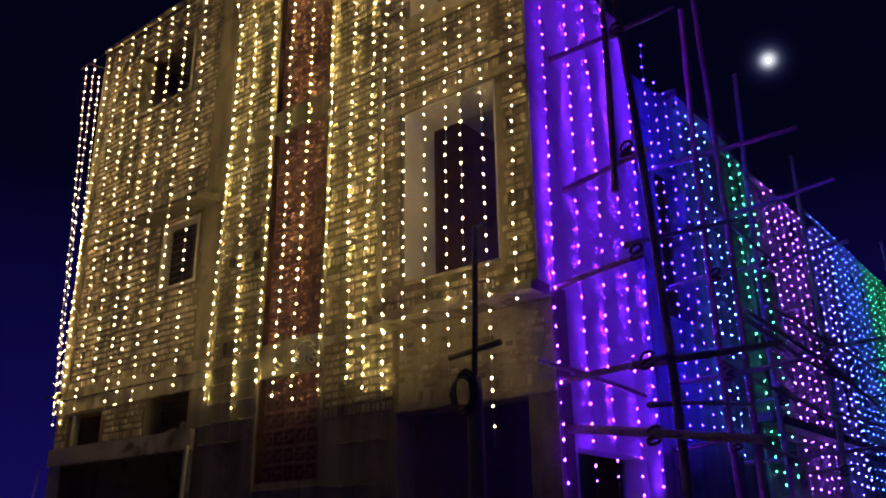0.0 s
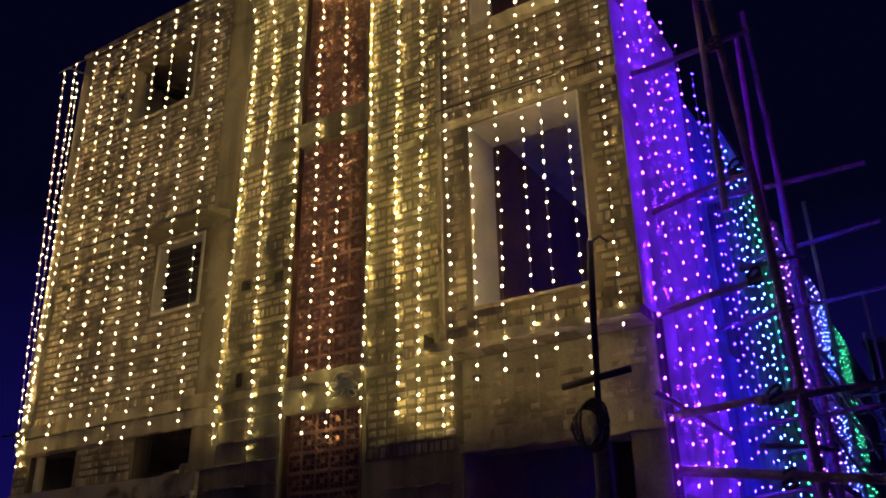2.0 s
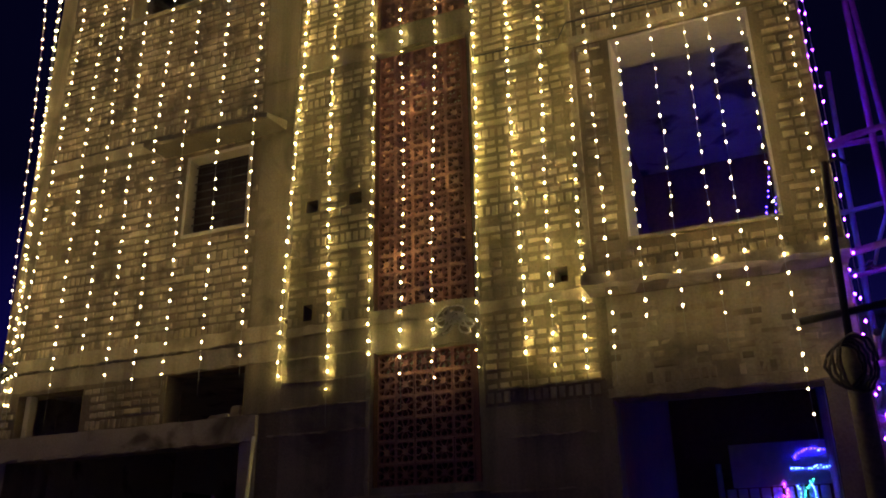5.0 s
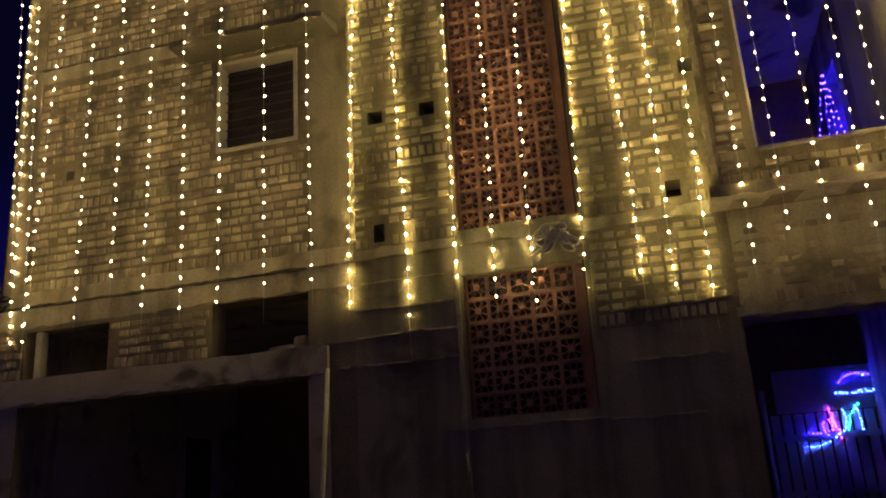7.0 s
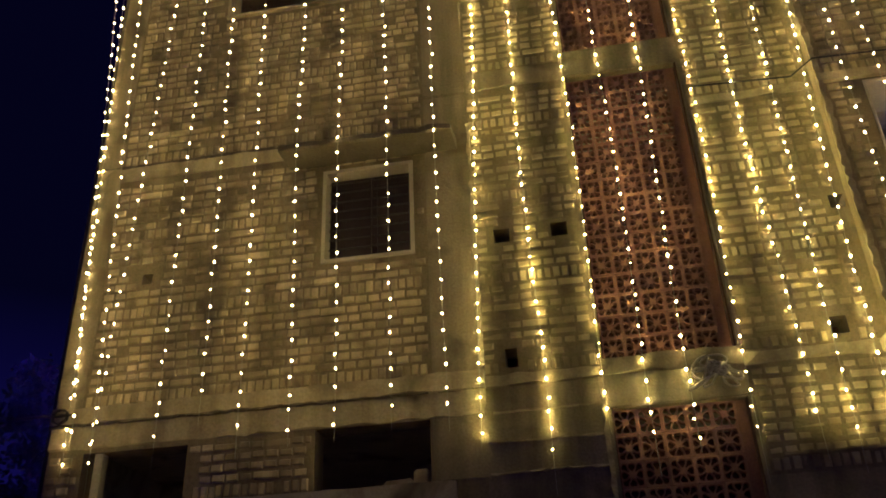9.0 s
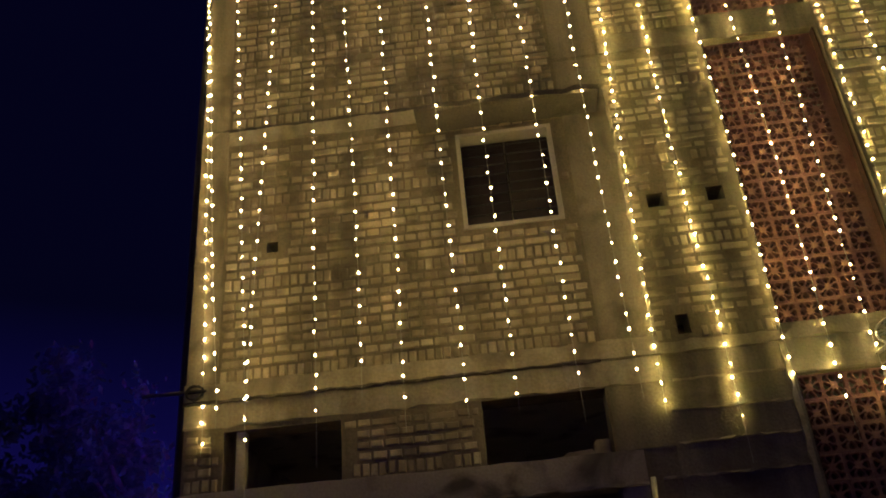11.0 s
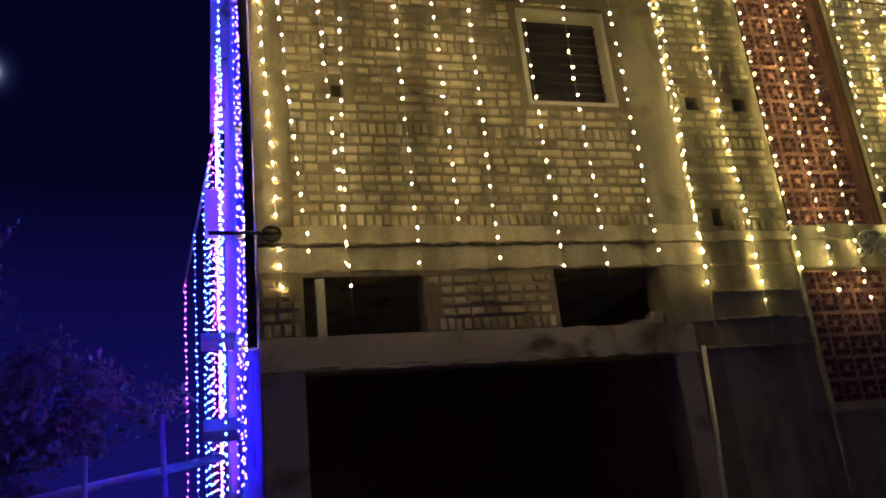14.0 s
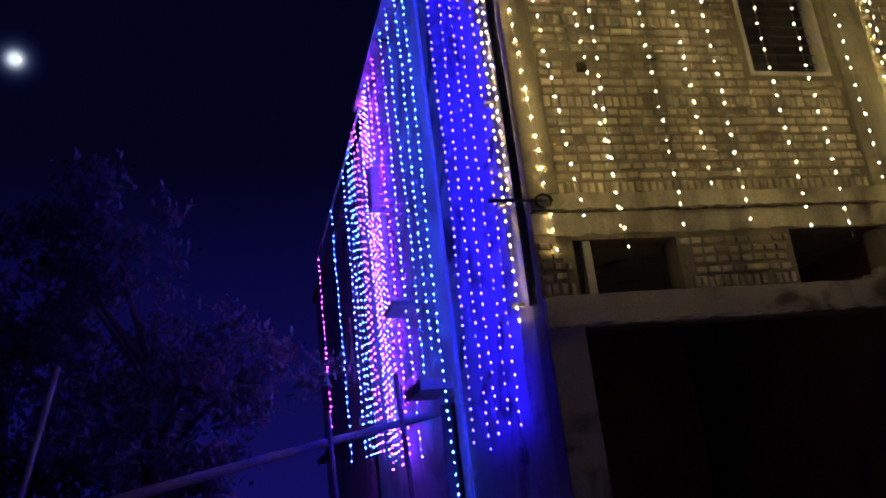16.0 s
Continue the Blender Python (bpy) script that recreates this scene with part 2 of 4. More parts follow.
SMALL_WIN = (-9.975, -9.135, 4.97, 5.925)
TOP_WIN = (-11.10, -9.66, 8.03, 9.10)
VENT_L = (-11.96, -11.05, 3.01, 3.47)
VENT_R = (-9.98, -9.05, 3.01, 3.50)
JALI_A = (-7.67, -6.68, 3.86, 6.62)
JALI_B = (-7.66, -6.67, 2.29, 3.46)
JALI_C = (-7.66, -6.68, 6.93, 9.15)
SHOP_L = (-11.98, -9.06, 0.0, 2.78)
SHOP_R = (-5.55, -4.02, 0.0, 2.85)
BIG_WIN = (-5.27, -4.10, 4.06, 5.98)
TOP_BIG = (-5.20, -4.10, 7.12, 9.0)
HOLES = [(-7.96, -7.82, 4.98, 5.11), (-8.45, -8.31, 4.98, 5.11), (-8.43, -8.33, 3.79 + 0.07, 4.02), (-11.66, -11.56, 4.98, 5.08), (-5.72, -5.60, 4.94, 5.06),
         (-5.96, -5.84, 3.88, 4.02)]
FRONT_HOLES = [SMALL_WIN, TOP_WIN, VENT_L, VENT_R, JALI_A, JALI_B, JALI_C, SHOP_L, SHOP_R, BIG_WIN, TOP_BIG]
front_wall = wall("wall_front", "x", XL, XR, YC, YC + 0.24, 0, ROOF, FRONT_HOLES + HOLES, M_MORTAR, "bare brick front wall of an unfinished house at night")
bm = bmesh.new()
for c in panel_cells(-5.58, XR, 3.70, ROOF, [BIG_WIN, TOP_BIG]):
    box(bm, c[0], c[1], YB + 0.02, YC - 0.002, c[2], c[3])
bmesh.ops.recalc_face_normals(bm, faces=bm.faces[:])
tagged(part("wall_bay", bm, M_MORTAR), "projecting brick bay round the big window", "wall", kind="structure")

tagged(part("wall_bay_flank", boxed(XR + 0.001, XR + 0.007, YB + 0.02, YC + 0.241, 3.81, 6.97), M_PURPLEWALL), "thin pale render on the flank of the bay", "wall", kind="structure")

SIDE_OPEN = [(8.85, 9.75, 4.06, 6.1), (6.56, 7.9, 0.0, 2.40)]
wall("wall_right", "y", YC + 0.242, 8.3, XR - 0.24, XR, 0, 7.62, SIDE_OPEN, M_PURPLEWALL, "pale plastered side wall with unglazed openings")
wall("wall_right_rear", "y", 8.302, 11.2, XR - 0.24, XR - 0.02, 0, 7.05, SIDE_OPEN, M_PLASTER, "plastered side wall with unglazed openings")
wall("wall_right_upper", "y", YC + 0.242, 7.42, XR - 0.24, XR - 0.003, 7.622, ROOF, [], M_PURPLEWALL, "upper plastered side wall below the roof")
wall("wall_left", "y", YC + 0.242, 6.9, XL, XL + 0.24, 0, ROOF, [], M_PLASTER, "rough mortar-daubed side wall at the corner")
wall("wall_left_mid", "y", 6.902, 9.0, XL + 0.006, XL + 0.24, 0, ROOF, [], M_CONCRETE, "pale cement side wall")
wall("wall_left_rear", "y", 9.0, 15.0, XL - 0.03, XL + 0.20, 0, 8.0, [(9.25, 9.95, 0.2, 2.72)], M_PURPLEWALL, "pale painted side wall of the rear rooms")
wall("wall_back", "x", XL, XR, 15.0, 15.24, 0, 7.0, [], M_PLASTER, "plain rear wall")
wall("wall_inner", "x", XL + 0.25, XR - 0.25, 10.4, 10.5, 0, 7.0, [], M_ROOM, "plain inner wall closing the dark front rooms")
for i, x in enumerate((-8.72, -5.72)):
    wall("wall_partition_%d" % (i + 1), "y", YC + 0.25, 10.39, x - 0.06, x + 0.06, 0, ROOF - 0.2, [], M_ROOM, "plain partition between the dark rooms")


def slab(name, x0, x1, y0, y1, z0, z1, label):
    tagged(part(name, boxed(x0, x1, y0, y1, z0, z1), M_CONCRETE), label, "slab", kind="structure")


slab("floor_first", XL + 0.26, XR - 0.26, YC + 0.25, 10.38, 3.55, 3.78, "cast concrete floor slab")
slab("floor_second", XL + 0.26, XR - 0.26, YC + 0.25, 10.38, 6.66, 6.86, "cast concrete floor slab")
slab("roof_slab", XL - 0.02, XR + 0.02, YF - 0.03, 9.4, ROOF + 0.003, ROOF + 0.06, "cast concrete roof slab with a plain edge")
slab("roof_left", XL - 0.26, -9.0, 8.9, 13.0, 8.05, 8.17, "lower rear roof slab with a plain edge")
slab("roof_rear", -8.99, XR + 0.16, 9.41, 11.2, 7.06, 7.18, "lower rear roof slab")

# unseen reflector wall, added to return light to the lower front
wall("wall_bounce", "x", -34, 14, -3.8, -3.6, 0, 2.4, [], M_PURPLEWALL, "unseen pale wall added across the street to bounce light")

# concrete bands, columns and ledges of the front
def trim(name, bm, mat, label):
    return tagged(part(name, bm, mat), label, "trim", kind="structure")


trim("beam_shop", ragged_bar(XL, -8.86, YF - 0.05, YC - 0.001, 2.79, 3.01, rough=0.006), M_CONCRETE, "rough cast concrete beam over the shop opening")
trim("beam_floor", ragged_bar(XL, -8.60, YF - 0.045, YC - 0.001, 3.712, 3.855, rough=0.008), M_PLASTER, "cement-rendered floor band with a ragged lower edge")
trim("beam_floor_lower", ragged_bar(XL, -8.60, YF - 0.018, YC - 0.001, 3.51, 3.705, rough=0.010), M_PLASTER, "cement-rendered lintel band over the vents")
trim("ledge_floor", ragged_bar(-8.60, -7.70, YF - 0.022, YC - 0.001, 3.72, 3.80, rough=0.010), M_PLASTER, "mortar ledge at the floor line")
trim("ledge_floor_right", ragged_bar(-6.64, -5.60, YF - 0.024, YC - 0.001, 3.71, 3.80, rough=0.014), M_PLASTER, "broken mortar ledge at the floor line")
trim("band_jali", ragged_bar(-7.70, -6.64, YF - 0.010, YC + 0.1, 3.47, 3.72, rough=0.008), M_PIER, "plastered band between the pierced screens")
trim("ledge_jali", ragged_bar(-7.70, -6.64, YF - 0.028, YC + 0.02, 3.722, 3.85, rough=0.012), M_PIER, "ragged cement sill under the pierced screen")
trim("band_jali_upper", ragged_bar(-7.70, -6.64, YF - 0.020, YC + 0.02, 6.63, 6.90, rough=0.009), M_PIER, "plastered floor band crossing the pierced screens")
trim("beam_second", ragged_bar(XL, -9.05, YF - 0.010, YC - 0.001, 6.12, 6.268, rough=0.007), M_PLASTER, "smooth cement lintel band level with the sunshade")
# raised strip whose dark colour plays the shade inside a gap
trim("gap_shade_lintel", ragged_bar(XL + 0.03, -10.25, YF - 0.013, YC - 0.001, 6.272, 6.292, step=0.05, rough=0.007), M_SHADED, "ragged dark strip drawn as the shaded gap above the lintel band")
trim("beam_second_mid", ragged_bar(-8.60, -7.70, YF - 0.012, YC - 0.001, 6.62, 6.82, rough=0.008), M_PIER, "smeared cement floor band")
trim("beam_second_right", ragged_bar(-6.64, -5.60, YF - 0.012, YC - 0.001, 6.12, 6.20, rough=0.010), M_PLASTER, "thin mortar lintel line")
trim("sill_bay", ragged_bar(-5.66, XR + 0.012, YB - 0.119, YC - 0.002, 3.70, 3.79, rough=0.008), M_PLASTER, "projecting cement sill slab under the big window")
trim("lintel_bay", ragged_bar(-5.60, XR + 0.008, YB - 0.03, YB + 0.018, 6.00, 6.08, rough=0.006), M_PLASTER, "thin concrete lintel line over the big window")
trim("sill_bay_upper", ragged_bar(-5.60, XR + 0.01, YB - 0.07, YB + 0.018, 6.98, 7.10, rough=0.008), M_PLASTER, "concrete sill of the upper window")
tagged(part("skim_bay", boxed(-5.54, XR - 0.01, YC - 0.0045, YC + 0.05, 2.935, 3.69), M_PLASTER), "thin cement skim smeared over brickwork", "wall", kind="structure")
trim("beam_bay", ragged_bar(-5.58, XR + 0.006, YF - 0.03, YC - 0.001, 2.86, 2.93, rough=0.008), M_PLASTER, "ragged cement edge over the shop opening")
bm = ragged_bar(3.80, 6.9, -0.022, 0.02, -0.022, 0.022, step=0.05, rough=0.010)
ob = trim("edge_bay", bm, M_PLASTER, "rope-like bead of squeezed mortar up the bay corner")
ob.matrix_world = Matrix(((0, 0, 1, -5.60), (0, 1, 0, YB + 0.0), (1, 0, 0, 0), (0, 0, 0, 1)))
for nm, x0, x1, z0, z1 in (("column_corner", XL, -11.98, 0, 2.785), ("column_mid", -9.05, -8.86, 0, 2.785)):
    trim(nm, boxed(x0, x1, YF - 0.012, YC - 0.001, z0, z1, bevel=0.008), M_CONCRETE, "square cast concrete column of the ground floor")
for nm, x0, x1, z0, z1 in (("pier_corner", XL, XL + 0.25, 3.86, ROOF), ("pier_mid", -9.02, -8.62, 3.86, 6.6), ("pier_mid_upper", -9.02, -8.62, 6.62, ROOF), ("pier_mid_low", -9.03, -8.62, 3.015, 3.50)):
    trim(nm, boxed(x0, x1, YF - 0.006, YC - 0.001, z0, z1, bevel=0.006, rough=0.003), M_PIER, "smeared plaster pier between brick panels")
bm2 = ragged_bar(1.6, 3.70, -0.03, 0.02, -0.018, 0.018, step=0.08, rough=0.006)
o = trim("edge_jali", bm2, M_PLASTER, "squeezed mortar edge beside the pierced screen")
o.matrix_world = Matrix(((0, 0, 1, -7.71), (0, 1, 0, YF), (1, 0, 0, 0), (0, 0, 0, 1)))
# fins added to block the bulbs beside them and shade the screen edge
for z0, z1 in ((3.86, 6.62), (6.91, ROOF)):
    trim("shade_fin_jali", boxed(-6.665, -6.635, YF - 0.05, YC - 0.001, z0, z1, bevel=0.004, rough=0.004), M_PIER, "thin projecting fin added to keep light off the pierced screen's edge")
bm2 = ragged_bar(3.9, 6.25, -0.016, 0.012, -0.014, 0.014, step=0.06, rough=0.009)
o = trim("bead_pier", bm2, M_PLASTER, "broken bead of squeezed mortar up the pier edge")
o.matrix_world = Matrix(((0, 0, 1, -8.61), (0, 1, 0, YF), (1, 0, 0, 0), (0, 0, 0, 1)))
trim("drip_edge", ragged_bar(XL, -8.86, YF - 0.062, YC - 0.001, 2.765, 2.788, step=0.06, rough=0.007), M_CONCRETE, "ragged mortar drip line under the beam")
# another raised dark strip, painted as the shade in a crack
trim("crack_shade_floor", ragged_bar(XL, -9.05, YF - 0.06, YC - 0.001, 3.698, 3.711, step=0.05, rough=0.007), M_SHADED, "ragged dark strip drawn as a shaded crack along the floor band")
# mortar seams across the lower wall
for i, (x0, x1, z) in enumerate(((-8.55, -7.72, 3.50), (-8.6, -7.72, 3.27), (-8.6, -7.72, 3.04), (-8.75, -7.72, 2.80), (-7.9, -6.6, 2.22), (-6.5, -5.6, 3.02), (-6.4, -5.7, 2.62), (-6.6, -5.9, 2.2))):
    trim("seam", ragged_bar(x0, x1, YF - 0.026, YC - 0.001, z - 0.006, z + 0.006, step=0.05, rough=0.006), M_PLASTER, "thin line of squeezed mortar")


for c in panel_cells(-8.62, -5.56, 0.0, 3.70, [JALI_B, (-7.72, -6.62, 3.45, 3.8), (-6.62, -5.5, 2.88, 3.8)]):
    trim("render_lower", boxed(c[0], c[1], YF - 0.004, YC - 0.001, c[2], c[3]), M_PIER, "dull cement render over the lower wall")


# ---- windows ----
def window(name, o, y, depth, bars, label, shutters=True):
    x0, x1, z0, z1 = o
    top = empty(name, label, "window", kind="structure")
    bm = bmesh.new()
    w = 0.034
    for c in panel_cells(x0, x1, z0, z1, [(x0 + w, x1 - w, z0 + w, z1 - w)]):
        box(bm, c[0], c[1], y, y + depth, c[2], c[3])
    fr = part("window_frame", bm, M_FRAME, top, "pale cement-washed frame")
    if shutters:
        mid = (x0 + x1) / 2
        for a, b in ((x0 + w, mid - 0.004), (mid + 0.004, x1 - w)):
            bm = bmesh.new()
            for c in panel_cells(a, b, z0 + w, z1 - w, [(a + 0.05, b - 0.05, z0 + 0.12, z1 - 0.12)]):
                box(bm, c[0], c[1], y + 0.15, y + 0.18, c[2], c[3])
            box(bm, a + 0.05, b - 0.05, y + 0.16, y + 0.172, z0 + 0.12, z1 - 0.12)
            part("shutter", bm, M_WOOD, fr, "closed dark wooden shutter")
    for k in range(bars):
        z = z0 + w + (z1 - z0 - 2 * w) * (k + 0.5) / bars
        part("bar", rod([(x0 + w, y + 0.12, z), (x1 - w, y + 0.12, z)], 0.007, 6), M_IRON, top)
    return top


window("window_1", SMALL_WIN, YF - 0.012, 0.20, 9, "small shuttered window with iron bars and pale frame")
# big window reveal: pale lining set into the opening
for nm, o, y0 in (("window_2", BIG_WIN, YB), ("window_3", TOP_BIG, YB)):
    top = empty(nm, "large unglazed window opening with pale plastered reveals", "window", kind="structure")
    x0, x1, z0, z1 = o
    for pn, bx in (("reveal", (x0 + 0.001, x0 + 0.02, y0 + 0.01, YC + 0.25, z0 + 0.03, z1)), ("reveal", (x1 - 0.02, x1 - 0.001, y0 + 0.01, YC + 0.25, z0 + 0.03, z1)),
                   ("window_sill", (x0 + 0.001, x1 - 0.001, y0 - 0.015, YC + 0.25, z0 + 0.001, z0 + 0.03)), ("reveal", (x0 + 0.02, x1 - 0.02, y0 + 0.01, YC + 0.25, z1 - 0.02, z1 - 0.001))):
        part(pn, boxed(*bx, bevel=0.004), M_REVEAL if pn == "reveal" else M_PLASTER, top)
top = empty("window_4", "unglazed top-floor window opening with plastered edge", "window", kind="structure")
for pn, bx in (("reveal", (TOP_WIN[0], TOP_WIN[0] + 0.03, YF - 0.01, YC + 0.24, TOP_WIN[2] + 0.03, TOP_WIN[3])), ("reveal", (TOP_WIN[1] - 0.03, TOP_WIN[1], YF - 0.01, YC + 0.24, TOP_WIN[2] + 0.03, TOP_WIN[3])),
               ("window_sill", (TOP_WIN[0], TOP_WIN[1], YF - 0.03, YC + 0.24, TOP_WIN[2], TOP_WIN[2] + 0.03))):
    part(pn, boxed(*bx, bevel=0.004), M_PLASTER, top)
# vents keep a leaning board at one jamb
o = VENT_L
tagged(part("wooden_jamb", boxed(o[0] + 0.09, o[0] + 0.16, YF + 0.03, YF + 0.12, o[2] + 0.002, o[3] - 0.002, bevel=0.004), M_FRAME), "loose pale board standing in the vent opening", "board")
tagged(part("half_brick", boxed(-9.19, -9.08, YF + 0.01, YF + 0.12, 3.012, 3.12, bevel=0.012, rough=0.008), M_BRICK), "broken half brick lying on the vent ledge", "brick")
tagged(part("mortar_lump", boxed(-9.42, -9.2, YF - 0.03, YF + 0.08, 3.012, 3.05, bevel=0.014, rough=0.012), M_PLASTER), "dried lump of mortar on the vent ledge", "rubble")

# sunshade over the small window: a thin tilted slab with a turned-up ragged rim
bm = bmesh.new()
N = 16
lip = []
for i in range(N + 1):
    x = -10.29 + (10.29 - 8.72) * i / N
    j = random.gauss(0, 0.008)
    sag = 0.02 * math.sin(i * 1.1)
    lip.append([bm.verts.new(v) for v in ((x, YF + 0.004, 6.10), (x, YF - 0.345, 6.03 + j + 0.3 * sag), (x, YF - 0.37, 6.02 + j), (x, YF - 0.37, 5.97 + j), (x, YF - 0.345, 5.96), (x, YF + 0.004, 5.99))])
for a, b in zip(lip, lip[1:]):
    for k in range(6):
        bm.faces.new((a[k], a[(k + 1) % 6], b[(k + 1) % 6], b[k]))
bm.faces.new(lip[0])
bm.faces.new(lip[-1][::-1])
bmesh.ops.recalc_face_normals(bm, faces=bm.faces[:])
# the slab's dark colour stands in for shade on its underside
tagged(part("window_sunshade", bm, M_SHADED), "thin concrete sunshade slab over the small window, coloured dark for its underside's shade", "sunshade", kind="structure")


# the cable under the roof from which the front lights hang, on short iron outriggers
carrier = empty("hanging_cable", "thin dark cable on iron outriggers under the roof", "cable", at=(XL, YF, HANG))
part("cable", rod([((XR - XL) * k / 12 - 0.13 * (k == 0), -0.35 + 0.01 * math.sin(k * 2.1), 0.006 * math.sin(k)) for k in range(13)], 0.006, 5), M_CABLE, carrier)
for k in range(6):
    part("outrigger", rod([(0.12 + 1.66 * k, 0.02, 0.06), (0.12 + 1.66 * k, -0.36, 0.008)], 0.009, 6), M_IRON, carrier)


# ---- pierced terracotta screens ----
def jali_mesh(s):
    """One pierced block, in one piece: a square rim with eight petal-shaped holes round a hub."""
    bm = bmesh.new()
    h, d, rim = s / 2 - 0.0015, 0.05, 0.013

    def loop(pts):
        vs = [bm.verts.new((x, 0, z)) for x, z in pts]
        return [bm.edges.new((vs[i], vs[(i + 1) % len(vs)])) for i in range(len(vs))]

    edges = loop([(-h, -h), (h, -h), (h, h), (-h, h)])
    q = h - rim
    for k in range(4):
        c, n = math.cos(math.pi * k / 2), math.sin(math.pi * k / 2)
        petals = (
            [(0.020, 0.0), (0.050, -0.024), (q - 0.012, -0.027), (q, -0.018), (q, 0.018), (q - 0.012, 0.027), (0.050, 0.024)],
            [(0.026, 0.018), (0.050, 0.034), (q - 0.006, 0.037), (q, 0.046), (q - 0.004, q - 0.012), (q - 0.012, q - 0.004), (0.046, q), (0.037, q - 0.006), (0.034, 0.050), (0.018, 0.026)],
        )
        for p in petals:
            edges += loop([(x * c - z * n, x * n + z * c) for x, z in p])
    bmesh.ops.triangle_fill(bm, use_beauty=True, use_dissolve=False, edges=edges)
    got = bmesh.ops.extrude_face_region(bm, geom=bm.faces[:])
    for v in got["geom"]:
        if isinstance(v, bmesh.types.BMVert):
            v.co.y += d
    bmesh.ops.recalc_face_normals(bm, faces=bm.faces[:])
    me = bpy.data.meshes.new("jali_block")
    bm.to_mesh(me)
    bm.free()
    me.materials.append(M_JALI)
    return me


def jali(o, label):
    x0, x1, z0, z1 = o
    nx = 5
    s = (x1 - x0 - 0.085) / nx
    nz = round((z1 - z0) / s)
    top = empty("jali_screen", label, "screen", "terracotta screens of the stair")
    me = jali_mesh(s)
    for i in range(nx):
        for k in range(nz):
            ob = new("jali_block", me)
            ob.location = (x0 + s * (i + 0.5), YF + 0.075 + random.uniform(-0.003, 0.003), z0 + (z1 - z0) * (k + 0.5) / nz)
            ob.rotation_euler = (random.uniform(-0.01, 0.01), random.uniform(-0.012, 0.012), random.uniform(-0.01, 0.01))
            ob.scale = (1, 1, (z1 - z0) / nz / s)
            ob.parent = top
    part("filler", boxed(x1 - 0.083, x1 - 0.006, YF + 0.08, YF + 0.12, z0, z1), M_JALI, top, "dull red filler strip beside the blocks")
    # reveal lining of the slot, its shade given by a dark red
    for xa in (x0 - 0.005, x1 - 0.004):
        part("jamb", boxed(xa, xa + 0.009, YF - 0.004, YC + 0.2, z0, z1), M_SLOT_SHADE, top, "slot side in brick red darkened to carry its shade")
    return top


jali(JALI_A, "tall pierced terracotta screen of star-pattern blocks")
jali(JALI_B, "short pierced terracotta screen at the stair foot")
jali(JALI_C, "upper pierced terracotta screen below the roof")
# coloured near black so the screen holes look shaded and deep
tagged(part("wall_stair", boxed(-8.6, -5.8, 7.6, 7.68, 0, ROOF - 0.2), M_SLOT_SHADE), "stair wall behind the screens, red with shade put into its colour", "wall", kind="structure")

# ---- poles, pipes and cables ----
tagged(part("drain_pipe", rod([(-9.0, YF - 0.09, 0), (-8.92, YF - 0.09, 1.5), (-8.835, YF - 0.09, 2.80)], 0.019, 10), M_PIPE), "thin pale pipe rising beside the shop column", "pipe")
pole = empty("utility_pole", "short service pole with crossarm and wire coil before the house", "pole", at=(-3.88, 5.29, 0))
part("shaft", rod([(0, 0, 0), (0, 0, 2.7), (0, 0, 2.86)], [0.075, 0.062, 0.05], 12), M_POLE, pole)
part("upper_rod", rod([(0, 0, 2.8), (0.03, 0, 3.6), (0.06, -0.02, 4.10)], 0.024, 8), M_IRON, pole, "thin black iron extension")
part("crossarm", rod([(-0.26, 0.02, 3.05), (0.26, 0.0, 3.10)], 0.026, 8), M_IRON, pole, "dark crossarm")
cb = bmesh.new()
for r in range(5):
    tube(cb, [(-0.02 + 0.02 * (r - 2) + 0.10 * math.cos(a) + random.uniform(-0.012, 0.012), -0.1 - 0.012 * r, 2.72 + (0.13 + 0.012 * r) * math.sin(a)) for a in (2 * math.pi * k / 22 for k in range(23))], 0.010, 5, cap=False)
part("wire_coil", cb, M_CABLE, pole, "coil of dark service wire")
part("hook", rod([(0.06, -0.02, 4.08), (0.14, -0.02, 4.12), (0.2, -0.02, 4.06)], 0.012, 6), M_IRON, pole)
tagged(part("drain_pipe", rod([(XL - 0.05, YF + 0.08, 2.98), (XL - 0.047, YF + 0.08, 4.6), (XL - 0.054, YF + 0.08, 6.2), (XL - 0.05, YF + 0.08, ROOF)], 0.036, 12), M_CABLE), "dark drain stack on the side corner", "pipe")
for z in (3.05, 3.93, 4.88, 6.1):
    tagged(part("ledge_stub", boxed(XL - 0.12, XL - 0.001, YF + 0.40, YF + 0.48, z, z + 0.03, rough=0.005), M_PLASTER), "short projecting mortar ledge", "ledge", group="ledges of the side wall")

# service cable along the bay, and the stub bracket at the corner
tagged(part("service_cable", rod([(-6.6, YF - 0.03, 6.30), (-5.75, YF - 0.04, 6.25), (-5.62, YB - 0.03, 6.24), (-4.6, YB - 0.03, 6.21), (-3.70, YB - 0.03, 6.18)], 0.009, 5), M_CABLE), "thin black cable clipped along the wall", "cable")
bracket = empty("corner_bracket", "short iron bracket with a twist of wire at the corner", "bracket", at=(XL, YF, 3.80))
part("arm", rod([(0.18, -0.03, 0.0), (-0.05, -0.05, 0.0), (-0.34, -0.03, 0.01)], 0.016, 6), M_IRON, bracket)
cb = bmesh.new()
for r in range(4):
    tube(cb, [(0.10 + 0.07 * math.cos(a), -0.06 - 0.01 * r, -0.02 + 0.06 * math.sin(a) + random.uniform(-0.01, 0.01)) for a in (2 * math.pi * k / 12 for k in range(13))], 0.006, 4, cap=False)
part("wire_twist", cb, M_CABLE, bracket, "tangled black wire")
tang = bmesh.new()
loops = []
